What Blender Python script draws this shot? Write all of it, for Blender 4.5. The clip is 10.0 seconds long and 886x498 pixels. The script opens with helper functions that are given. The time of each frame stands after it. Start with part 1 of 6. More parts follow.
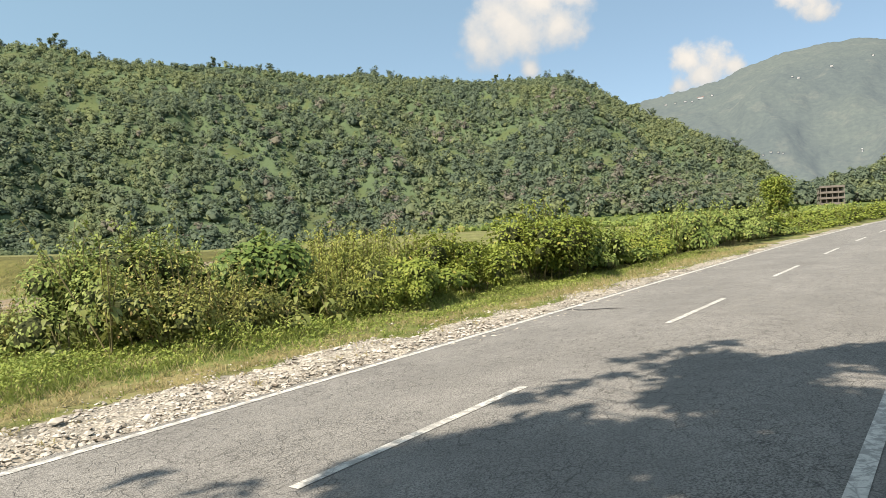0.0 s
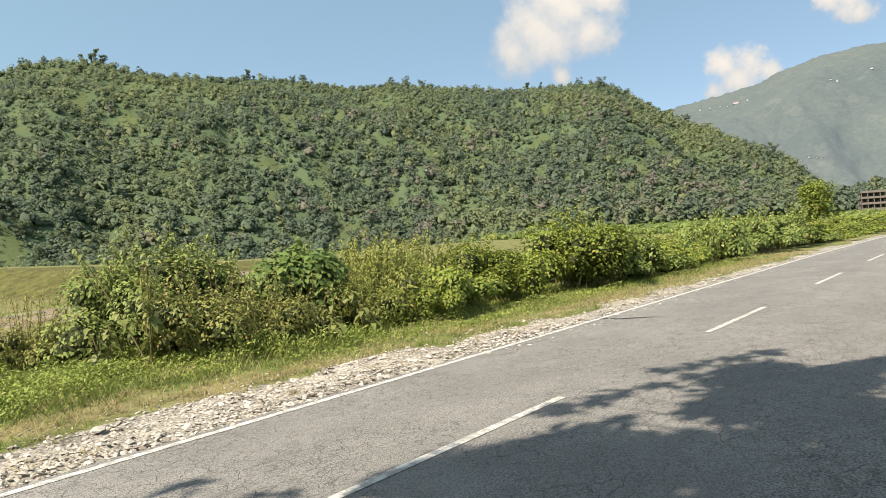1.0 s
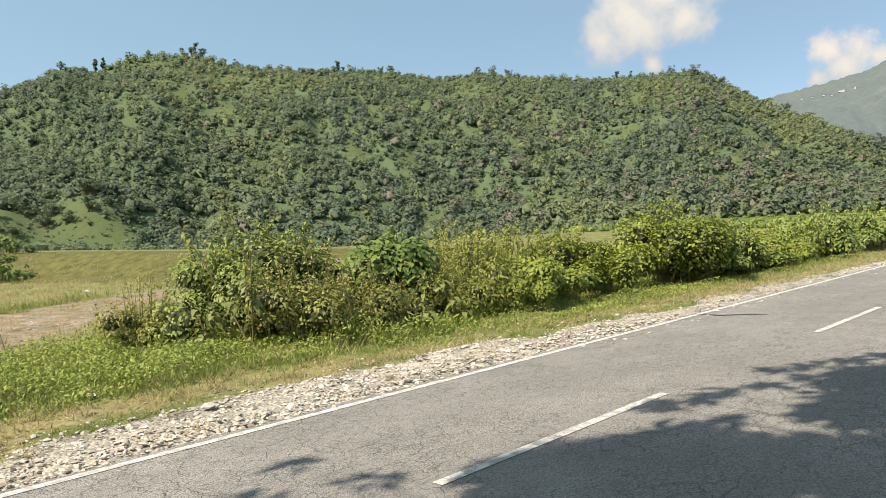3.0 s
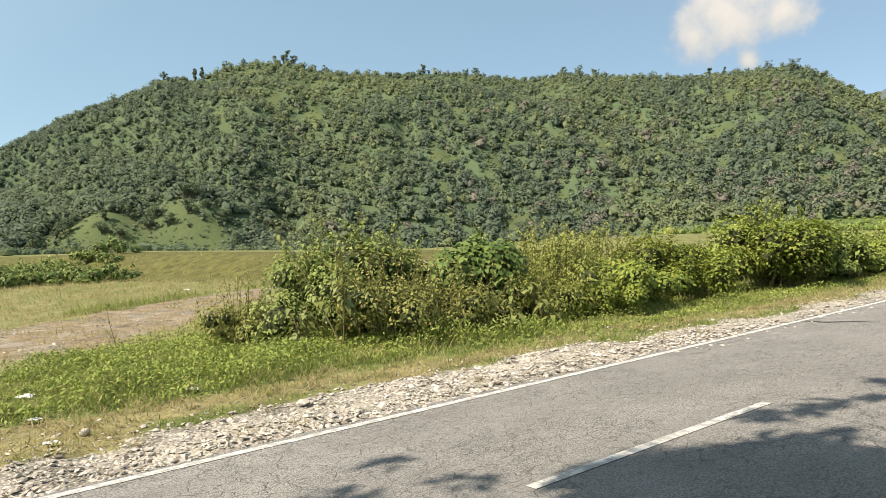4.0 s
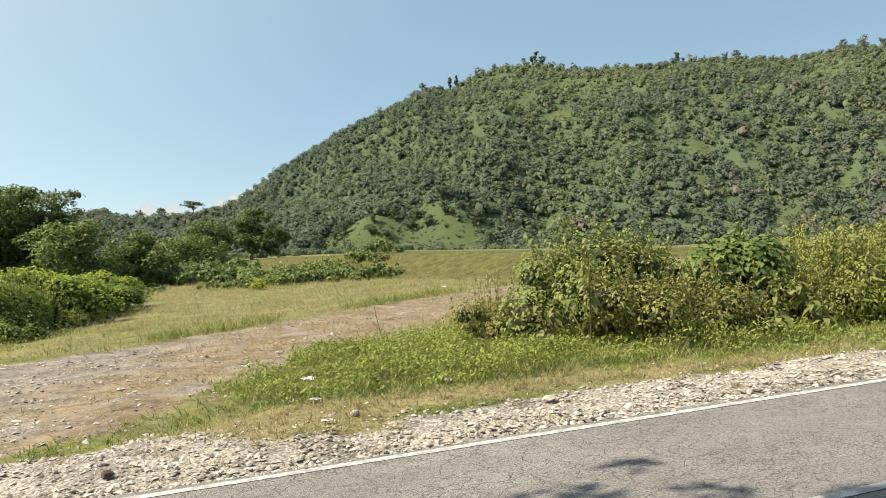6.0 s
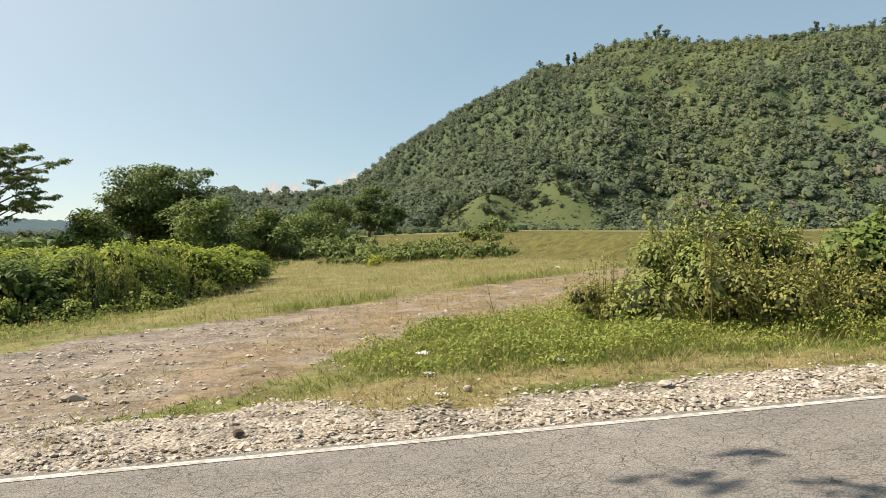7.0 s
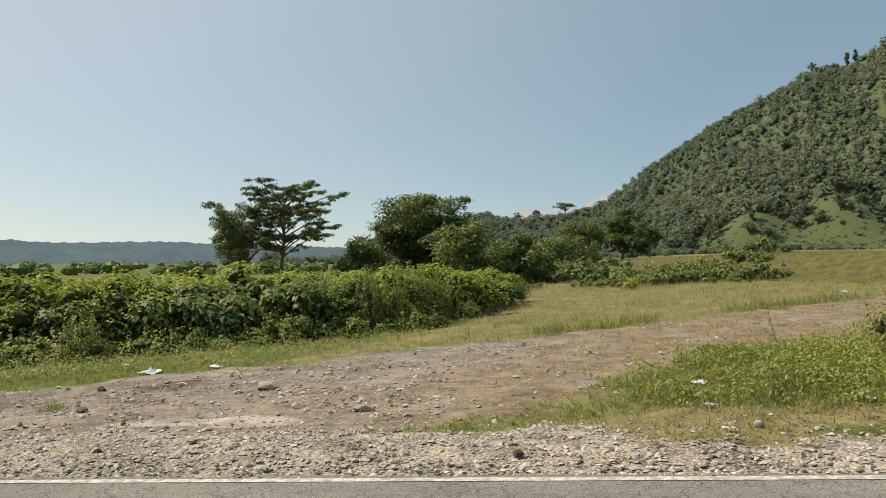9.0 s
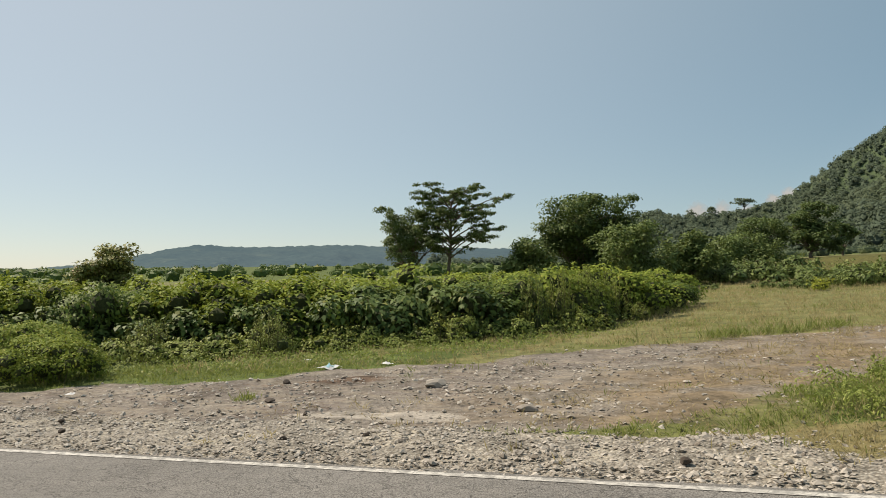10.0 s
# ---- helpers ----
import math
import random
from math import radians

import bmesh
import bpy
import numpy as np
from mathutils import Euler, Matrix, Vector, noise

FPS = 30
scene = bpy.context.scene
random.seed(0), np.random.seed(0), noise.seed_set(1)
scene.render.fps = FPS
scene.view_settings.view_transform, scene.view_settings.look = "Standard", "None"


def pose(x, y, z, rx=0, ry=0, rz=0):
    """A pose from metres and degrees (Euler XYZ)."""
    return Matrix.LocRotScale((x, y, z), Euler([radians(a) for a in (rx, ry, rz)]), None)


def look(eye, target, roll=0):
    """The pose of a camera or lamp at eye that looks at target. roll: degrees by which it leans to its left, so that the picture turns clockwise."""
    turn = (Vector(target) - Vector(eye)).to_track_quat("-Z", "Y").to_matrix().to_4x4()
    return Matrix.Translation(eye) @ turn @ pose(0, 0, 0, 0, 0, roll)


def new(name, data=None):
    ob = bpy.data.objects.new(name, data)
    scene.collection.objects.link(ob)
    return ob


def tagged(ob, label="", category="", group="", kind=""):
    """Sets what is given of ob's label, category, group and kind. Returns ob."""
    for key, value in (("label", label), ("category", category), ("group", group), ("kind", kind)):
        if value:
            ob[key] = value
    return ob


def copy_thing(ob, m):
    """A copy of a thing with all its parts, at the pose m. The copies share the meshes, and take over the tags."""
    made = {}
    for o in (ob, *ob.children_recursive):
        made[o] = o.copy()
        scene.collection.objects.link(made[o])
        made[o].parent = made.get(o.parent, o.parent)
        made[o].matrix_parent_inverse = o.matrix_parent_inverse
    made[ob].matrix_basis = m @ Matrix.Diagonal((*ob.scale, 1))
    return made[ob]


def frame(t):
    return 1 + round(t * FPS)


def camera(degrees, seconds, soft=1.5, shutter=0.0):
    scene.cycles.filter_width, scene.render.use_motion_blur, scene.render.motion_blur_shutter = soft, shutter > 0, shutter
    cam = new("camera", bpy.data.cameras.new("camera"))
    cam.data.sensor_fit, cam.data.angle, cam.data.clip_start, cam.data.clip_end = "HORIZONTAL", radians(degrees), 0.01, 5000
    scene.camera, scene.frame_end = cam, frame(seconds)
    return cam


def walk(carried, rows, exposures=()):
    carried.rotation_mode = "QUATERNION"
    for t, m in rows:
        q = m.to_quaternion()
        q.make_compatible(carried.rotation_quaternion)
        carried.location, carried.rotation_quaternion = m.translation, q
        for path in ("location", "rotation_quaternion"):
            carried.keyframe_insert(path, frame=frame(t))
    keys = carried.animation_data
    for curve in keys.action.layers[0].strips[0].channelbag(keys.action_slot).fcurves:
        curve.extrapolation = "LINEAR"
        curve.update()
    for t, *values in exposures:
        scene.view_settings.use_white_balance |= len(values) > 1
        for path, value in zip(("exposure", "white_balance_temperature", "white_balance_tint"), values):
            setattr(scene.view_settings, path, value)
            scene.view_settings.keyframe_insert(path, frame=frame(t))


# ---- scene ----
# ---------------------------------------------------------------- camera
# seconds, eye x y z, yaw (left of +y), pitch, roll; x runs uphill along the road, y across it
PATH = [
    (0.0, 0.401, -0.193, 1.679, -54.07, 1.12, -2.05), (0.5, 0.413, -0.178, 1.690, -51.73, 1.65, -3.09),
    (1.0, 0.403, -0.142, 1.687, -51.56, 1.89, -2.29), (1.5, 0.389, -0.106, 1.686, -50.73, 1.90, -1.97),
    (2.0, 0.358, -0.079, 1.690, -49.30, 1.56, -1.53), (2.5, 0.321, -0.046, 1.690, -47.09, 1.28, -0.81),
    (2.7, 0.307, -0.031, 1.686, -46.26, 1.21, -0.77), (3.8, 0.254, 0.033, 1.681, -40.06, 1.77, -1.19),
    (4.0, 0.243, 0.036, 1.683, -38.30, 1.57, -0.65), (4.5, 0.272, 0.018, 1.683, -33.88, 1.22, -0.48),
    (5.0, 0.290, -0.004, 1.681, -30.86, 1.46, 0.14), (5.5, 0.276, -0.026, 1.683, -24.80, 1.78, -0.42),
    (6.0, 0.274, -0.049, 1.682, -18.70, 1.64, -0.62), (7.3, 0.238, -0.095, 1.669, -8.01, -0.38, 0.63),
    (7.5, 0.222, -0.095, 1.673, -6.87, -0.52, 0.55), (8.0, 0.132, -0.097, 1.683, -1.08, 1.20, 0.07),
    (8.5, 0.038, -0.060, 1.666, 2.44, 1.62, 0.09), (9.0, -0.001, 0.000, 1.656, 9.90, 1.71, 0.28),
    (9.5, 0.052, -0.008, 1.665, 15.69, 1.67, 0.48), (10.0, 0.079, -0.072, 1.661, 22.95, 1.75, 0.0)]


def aim(x, y, z, yaw, pitch, roll):
    a, p = radians(yaw), radians(pitch)
    d = Vector((-math.sin(a) * math.cos(p), math.cos(a) * math.cos(p), math.sin(p)))
    eye = Vector((x, y, z))
    return look(eye, eye + d * 10, roll)


cam = camera(62.92, 10.0, soft=0.55)
walk(cam, [(r[0], aim(*r[1:])) for r in PATH], exposures=[(0.0, 0.95, 7350, 12), (2.5, 0.92, 7400, 12), (5.0, 0.94, 7480, 12), (6.2, 0.84, 7550, 12.5), (7.4, 0.71, 8000, 16), (8.0, 0.58, 8000, 15.5), (10.0, 0.21, 7600, 13)])

# ---------------------------------------------------------------- sky and sun
SUN_AZ, SUN_EL = -78.0, 48.0  # degrees clockwise from +y, and up
world = bpy.data.worlds.new("sky")
scene.world = world
world.use_nodes = True
wn = world.node_tree
wn.nodes.clear()
sky = wn.nodes.new("ShaderNodeTexSky")
sky.sky_type = 'NISHITA'
sky.sun_disc = False
sky.sun_elevation = radians(SUN_EL)
sky.sun_rotation = radians(SUN_AZ)
sky.altitude = 1500
sky.air_density, sky.dust_density, sky.ozone_density = 1.0, 0.5, 1.2
wbg = wn.nodes.new("ShaderNodeBackground")
wbg.inputs[1].default_value = 0.092
wout = wn.nodes.new("ShaderNodeOutputWorld")
veil = wn.nodes.new("ShaderNodeMix")  # thin even haze over the whole sky
veil.data_type = 'RGBA'
way = wn.nodes.new("ShaderNodeTexCoord")
toward = wn.nodes.new("ShaderNodeVectorMath")
toward.operation = 'DOT_PRODUCT'
toward.inputs[1].default_value = (math.sin(radians(SUN_AZ)) * math.cos(radians(SUN_EL)), math.cos(radians(SUN_AZ)) * math.cos(radians(SUN_EL)), math.sin(radians(SUN_EL)))
thick = wn.nodes.new("ShaderNodeMapRange")  # haze looks thicker towards the sun
for slot, val in ((1, -0.5), (2, 0.7), (3, 0.24), (4, 0.62)):
    thick.inputs[slot].default_value = val
wn.links.new(way.outputs["Generated"], toward.inputs[0])
wn.links.new(toward.outputs["Value"], thick.inputs[0])
wn.links.new(thick.outputs[0], veil.inputs[0])
glow = wn.nodes.new("ShaderNodeMix")
glow.data_type = 'RGBA'
glow.inputs[6].default_value, glow.inputs[7].default_value = (2.3, 4.15, 5.3, 1.0), (5.7, 6.9, 7.9, 1.0)
near_sun = wn.nodes.new("ShaderNodeMapRange")
for slot, val in ((1, 0.2), (2, 0.9)):
    near_sun.inputs[slot].default_value = val
wn.links.new(toward.outputs["Value"], near_sun.inputs[0])
wn.links.new(near_sun.outputs[0], glow.inputs[0])
wn.links.new(glow.outputs[2], veil.inputs[7])
wn.links.new(sky.outputs[0], veil.inputs[6])
wn.links.new(veil.outputs[2], wbg.inputs[0])
wn.links.new(wbg.outputs[0], wout.inputs[0])

sun = new("sun", bpy.data.lights.new("sun", 'SUN'))
sun.data.energy, sun.data.angle, sun.data.color = 4.3, radians(0.55), (1.0, 0.95, 0.87)
sa, se = radians(SUN_AZ), radians(SUN_EL)
sun_way = Vector((math.sin(sa) * math.cos(se), math.cos(sa) * math.cos(se), math.sin(se)))
sun.matrix_world = look(sun_way * 60, (0, 0, 0))


# ---------------------------------------------------------------- materials
class Mat:
    """A node material with short calls for its nodes."""

    def __init__(self, name):
        self.m = bpy.data.materials.new(name)
        self.m.use_nodes = True
        self.t = self.m.node_tree
        self.t.nodes.clear()
        self.out = self.n("ShaderNodeOutputMaterial")

    def n(self, kind, operation="", blend=""):
        node = self.t.nodes.new(kind)
        if operation:
            node.operation = operation
        if blend:
            node.data_type, node.blend_type = 'RGBA', blend
        return node

    def link(self, a, b):
        self.t.links.new(a, b)

    def coord(self):
        return self.n("ShaderNodeTexCoord").outputs["Object"]

    def noise(self, scale, detail=4.0, rough=0.55, where=None, dist=0.0):
        k = self.n("ShaderNodeTexNoise")
        k.inputs["Scale"].default_value = scale
        k.inputs["Detail"].default_value = detail
        k.inputs["Roughness"].default_value = rough
        k.inputs["Distortion"].default_value = dist
        self.link(where or self.coord(), k.inputs["Vector"])
        return k.outputs["Fac"]

    def cells(self, scale, feature='F1', where=None, randomness=1.0):
        k = self.n("ShaderNodeTexVoronoi")
        k.feature = feature
        k.inputs["Scale"].default_value = scale
        k.inputs["Randomness"].default_value = randomness
        self.link(where or self.coord(), k.inputs["Vector"])
        return k

    def ramp(self, fac, stops):
        r = self.n("ShaderNodeValToRGB")
        e = r.color_ramp.elements
        while len(e) < len(stops):
            e.new(0.5)
        for i, (p, c) in enumerate(stops):
            e[i].position = p
            e[i].color = c if len(c) == 4 else (*c, 1)
        self.link(fac, r.inputs[0])
        return r.outputs[0]

    def mix(self, fac, a, b, blend='MIX'):
        x = self.n("ShaderNodeMix", blend=blend)
        for sock, v in ((x.inputs[0], fac), (x.inputs[6], a), (x.inputs[7], b)):
            if isinstance(v, (int, float)):
                sock.default_value = v
            elif isinstance(v, tuple):
                sock.default_value = v if len(v) == 4 else (*v, 1)
            else:
                self.link(v, sock)
        return x.outputs[2]

    def calc(self, op, a, b=0.0, clamp=False):
        x = self.n("ShaderNodeMath", operation=op)
        x.use_clamp = clamp
        for sock, v in ((x.inputs[0], a), (x.inputs[1], b)):
            if isinstance(v, (int, float)):
                sock.default_value = v
            else:
                self.link(v, sock)
        return x.outputs[0]

    def attr(self, name):
        a = self.n("ShaderNodeAttribute")
        a.attribute_name = name
        return a.outputs["Fac"]

    def bump(self, height, strength=0.5, distance=0.02):
        b = self.n("ShaderNodeBump")
        b.inputs["Strength"].default_value = strength
        b.inputs["Distance"].default_value = distance
        self.link(height, b.inputs["Height"])
        return b.outputs[0]

    def surface(self, color, rough=0.8, normal=None, metal=0.0, spec=0.3):
        p = self.n("ShaderNodeBsdfPrincipled")
        for sock, v in ((p.inputs["Base Color"], color), (p.inputs["Roughness"], rough)):
            if isinstance(v, (int, float)):
                sock.default_value = v
            elif isinstance(v, tuple):
                sock.default_value = v if len(v) == 4 else (*v, 1)
            else:
                self.link(v, sock)
        p.inputs["Metallic"].default_value = metal
        p.inputs["Specular IOR Level"].default_value = spec
        if normal:
            self.link(normal, p.inputs["Normal"])
        return p.outputs[0]

    def done(self, shader):
        self.link(shader, self.out.inputs[0])
        return self.m


def leaf_material(name, dark, mid, light, odd=None, glow=0.28, rough=0.6, gloss=0.2):
    """Leaves: a colour of its own for each leaf and each clump, with light passing through."""
    m = Mat(name)
    rnd = m.n("ShaderNodeNewGeometry").outputs["Random Per Island"]
    stops = [(0.0, tuple(0.8 * c for c in dark)), (0.5, mid), (0.9, tuple(0.4 * a + 0.6 * b for a, b in zip(mid, light)) if glow < 0.21 else light)]
    if odd:
        stops.append((0.985, odd))
    each = m.ramp(rnd, stops)
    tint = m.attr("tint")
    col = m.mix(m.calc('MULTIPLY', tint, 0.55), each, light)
    col = m.mix(m.calc('MULTIPLY', m.noise(0.9, 2), 0.22), col, m.mix(0.5, dark, mid))
    soft = m.surface(col, rough, spec=gloss)
    thru = m.n("ShaderNodeBsdfTranslucent")
    m.link(m.mix(0.5, col, light), thru.inputs[0])
    both = m.n("ShaderNodeMixShader")
    both.inputs[0].default_value = glow
    m.link(soft, both.inputs[1])
    m.link(thru.outputs[0], both.inputs[2])
    return m.done(both.outputs[0])


def simple(name, a, b, scale, rough=0.85, bump=0.3, dist=0.01):
    m = Mat(name)
    big, fine = m.noise(scale, 5), m.noise(scale * 9, 3)
    col = m.mix(m.ramp(big, [(0.3, (0, 0, 0)), (0.7, (1, 1, 1))]), a, b)
    col = m.mix(m.calc('MULTIPLY', fine, 0.5), col, tuple(0.6 * c for c in a[:3]))
    return m.done(m.surface(col, rough, m.bump(fine, bump, dist)))


def asphalt_material():
    m = Mat("worn_asphalt")
    where = m.coord()
    agg = m.cells(95, where=where)
    big = m.noise(0.55, 5, where=where)
    mid = m.noise(4.5, 4, where=where)
    fine = m.noise(60, 2, where=where)
    col = m.mix(m.ramp(big, [(0.32, (0, 0, 0)), (0.68, (1, 1, 1))]), (0.24, 0.232, 0.215), (0.315, 0.303, 0.282))
    col = m.mix(m.ramp(mid, [(0.45, (0, 0, 0)), (0.75, (0.6, 0.6, 0.6))]), col, (0.205, 0.20, 0.19))
    col = m.mix(m.ramp(agg.outputs["Distance"], [(0.0, (0.35, 0.35, 0.35)), (0.5, (0, 0, 0))]), col, (0.45, 0.435, 0.41))
    col = m.mix(m.ramp(fine, [(0.38, (0.7, 0.7, 0.7)), (0.56, (0, 0, 0))]), col, (0.06, 0.058, 0.056))
    lane = m.n("ShaderNodeMapping")
    lane.inputs["Scale"].default_value = (0.12, 1.3, 1.0)
    m.link(where, lane.inputs[0])
    col = m.mix(m.ramp(m.noise(1.0, 4, 0.6, where=lane.outputs[0]), [(0.38, (0.55, 0.55, 0.55)), (0.6, (0, 0, 0))]), col, (0.185, 0.18, 0.17))
    # net of cracks, bent by noise and broken up in places
    mp = m.n("ShaderNodeMapping")
    mp.inputs["Scale"].default_value = (1.0, 1.6, 1.0)
    m.link(where, mp.inputs[0])
    warp = m.n("ShaderNodeTexNoise")
    warp.inputs["Scale"].default_value = 5.0
    m.link(mp.outputs[0], warp.inputs["Vector"])
    bent = m.n("ShaderNodeMix", blend='LINEAR_LIGHT')
    bent.inputs[0].default_value = 0.12
    m.link(mp.outputs[0], bent.inputs[6])
    m.link(warp.outputs["Color"], bent.inputs[7])
    crack = m.cells(3.4, 'DISTANCE_TO_EDGE', bent.outputs[2])
    crack2 = m.cells(8.5, 'DISTANCE_TO_EDGE', bent.outputs[2])
    c1 = m.ramp(crack.outputs["Distance"], [(0.0, (1, 1, 1)), (0.03, (0, 0, 0))])
    c2 = m.ramp(crack2.outputs["Distance"], [(0.0, (1, 1, 1)), (0.035, (0, 0, 0))])
    gate = m.ramp(m.noise(0.9, 3, where=where), [(0.34, (0, 0, 0)), (0.5, (1, 1, 1))])
    gate2 = m.ramp(m.noise(1.7, 3, where=where), [(0.44, (0, 0, 0)), (0.57, (1, 1, 1))])
    cr = m.calc('MAXIMUM', m.calc('MULTIPLY', c1, gate), m.calc('MULTIPLY', c2, gate2))
    col = m.mix(m.calc('MULTIPLY', cr, 0.62), col, (0.045, 0.043, 0.041))
    h = m.calc('SUBTRACT', m.calc('ADD', fine, agg.outputs["Distance"]), m.calc('MULTIPLY', cr, 1.5))
    return m.done(m.surface(col, 0.82, m.bump(h, 0.55, 0.012), spec=0.12))


def paint_material():
    m = Mat("worn_road_paint")
    where = m.coord()
    wear = m.ramp(m.noise(11, 5, 0.7, where=where), [(0.43, (1, 1, 1)), (0.56, (0, 0, 0))])
    crack = m.ramp(m.cells(5.0, 'DISTANCE_TO_EDGE', where).outputs["Distance"], [(0.0, (1, 1, 1)), (0.05, (0, 0, 0))])
    rubbed = m.ramp(m.noise(2.3, 5, 0.7, where=where), [(0.52, (0, 0, 0)), (0.66, (0.75, 0.75, 0.75))])
    worn = m.calc('MAXIMUM', m.calc('MAXIMUM', m.calc('MULTIPLY', wear, 0.8), rubbed), m.calc('MULTIPLY', crack, 0.8))
    col = m.mix(worn, (0.62, 0.605, 0.56), (0.19, 0.185, 0.175))
    col = m.mix(m.calc('MULTIPLY', m.noise(2, 3, where=where), 0.35), col, (0.40, 0.39, 0.36))
    return m.done(m.surface(col, 0.7, m.bump(m.noise(40, 2, where=where), 0.3, 0.004)))


def ground_material():
    """Grass, dry grass, bare earth and gravel, laid out by the sheet's own zones."""
    m = Mat("verge_ground")
    where = m.coord()
    n1, n2, n3 = m.noise(0.35, 5, where=where), m.noise(2.6, 5, 0.65, where=where), m.noise(26, 3, where=where)
    lush = m.mix(n2, (0.062, 0.095, 0.024), (0.12, 0.152, 0.042))
    dry = m.mix(n2, (0.145, 0.14, 0.055), (0.245, 0.205, 0.11))
    pale = m.mix(m.ramp(n1, [(0.35, (0, 0, 0)), (0.65, (1, 1, 1))]), (0.125, 0.138, 0.046), (0.205, 0.19, 0.09))
    pale = m.mix(m.ramp(n2, [(0.45, (0, 0, 0)), (0.7, (0.7, 0.7, 0.7))]), pale, (0.125, 0.135, 0.04))
    earth = m.mix(m.ramp(n2, [(0.3, (0, 0, 0)), (0.7, (1, 1, 1))]), (0.125, 0.106, 0.096), (0.21, 0.182, 0.164))
    earth = m.mix(m.ramp(n1, [(0.4, (0, 0, 0)), (0.7, (0.7, 0.7, 0.7))]), earth, (0.225, 0.205, 0.19))
    mp = m.n("ShaderNodeMapping")
    mp.inputs["Rotation"].default_value = (0, 0, radians(-48))
    mp.inputs["Scale"].default_value = (0.5, 2.2, 1.0)
    m.link(where, mp.inputs[0])
    streak = m.noise(2.4, 6, 0.7, where=mp.outputs[0], dist=0.4)
    earth = m.mix(m.ramp(streak, [(0.42, (0, 0, 0)), (0.6, (0.85, 0.85, 0.85))]), earth, (0.225, 0.198, 0.155))
    earth = m.mix(m.ramp(streak, [(0.28, (0.7, 0.7, 0.7)), (0.42, (0, 0, 0))]), earth, (0.13, 0.095, 0.07))
    clod = m.noise(9, 5, 0.75, where=where)
    earth = m.mix(m.ramp(clod, [(0.36, (0.75, 0.75, 0.75)), (0.5, (0, 0, 0))]), earth, (0.11, 0.08, 0.058))
    earth = m.mix(m.ramp(clod, [(0.55, (0, 0, 0)), (0.68, (0.6, 0.6, 0.6))]), earth, (0.31, 0.285, 0.255))
    st = m.cells(26, where=where)
    stone = m.ramp(st.outputs["Color"], [(0.0, (0.26, 0.24, 0.205)), (0.5, (0.36, 0.335, 0.29)), (1.0, (0.47, 0.44, 0.385))])
    gap = m.ramp(st.outputs["Distance"], [(0.35, (0, 0, 0)), (0.75, (0.8, 0.8, 0.8))])
    stone = m.mix(gap, stone, (0.17, 0.148, 0.12))

    def edge(name, lo=0.42, hi=0.58, amount=0.5):
        a = m.calc('ADD', m.attr(name), m.calc('MULTIPLY', m.calc('SUBTRACT', m.calc('ADD', m.calc('MULTIPLY', n2, 0.6), m.calc('MULTIPLY', n3, 0.4)), 0.5), amount * 2))
        return m.ramp(a, [(lo, (0, 0, 0)), (hi, (1, 1, 1))])

    warm = m.attr("straw")
    earth = m.mix(m.calc('MULTIPLY', warm, 0.88), earth, m.mix(clod, (0.125, 0.092, 0.058), (0.28, 0.218, 0.138)))
    col = m.mix(edge("lush"), pale, lush)
    col = m.mix(edge("dry"), col, dry)
    col = m.mix(edge("bank"), col, m.mix(n2, (0.066, 0.068, 0.022), (0.12, 0.112, 0.037)))
    col = m.mix(edge("earth"), col, earth)
    scree = m.calc('MULTIPLY', edge("earth"), m.ramp(m.noise(0.8, 4, where=where), [(0.45, (0, 0, 0)), (0.62, (0.7, 0.7, 0.7))]))
    col = m.mix(scree, col, m.mix(0.35, stone, (0.13, 0.11, 0.1)))
    col = m.mix(edge("soil"), col, m.mix(clod, (0.085, 0.055, 0.038), (0.19, 0.135, 0.10)))
    g = edge("gravel")
    col = m.mix(g, col, stone)
    col = m.mix(edge("bare"), col, m.mix(n3, (0.33, 0.30, 0.26), (0.40, 0.365, 0.32)))
    rough_all = m.noise(1.1, 9, 0.84, where=where)
    col = m.mix(1.0, col, m.ramp(rough_all, [(0.36, (0.42, 0.42, 0.40)), (0.5, (1.0, 1.0, 1.0)), (0.64, (1.5, 1.48, 1.4))]), 'MULTIPLY')
    h = m.calc('ADD', m.calc('MULTIPLY', m.calc('ADD', n3, clod), 0.6), m.calc('MULTIPLY', m.calc('SUBTRACT', 1.0, st.outputs["Distance"]), m.calc('ADD', g, scree)))
    return m.done(m.surface(col, 0.92, m.bump(h, 0.7, 0.03), spec=0.15))


def stone_material():
    m = Mat("river_stone")
    rnd = m.calc('FRACT', m.calc('ADD', m.n("ShaderNodeNewGeometry").outputs["Random Per Island"], m.n("ShaderNodeObjectInfo").outputs["Random"]))
    col = m.ramp(rnd, [(0.0, (0.25, 0.228, 0.203)), (0.3, (0.37, 0.34, 0.30)), (0.6, (0.465, 0.43, 0.385)), (0.85, (0.58, 0.54, 0.485)), (0.97, (0.17, 0.145, 0.122))])
    n = m.noise(14, 4)
    col = m.mix(m.calc('MULTIPLY', n, 0.4), col, (0.36, 0.31, 0.24))
    return m.done(m.surface(col, 0.85, m.bump(m.noise(60, 3), 0.35, 0.006), spec=0.25))


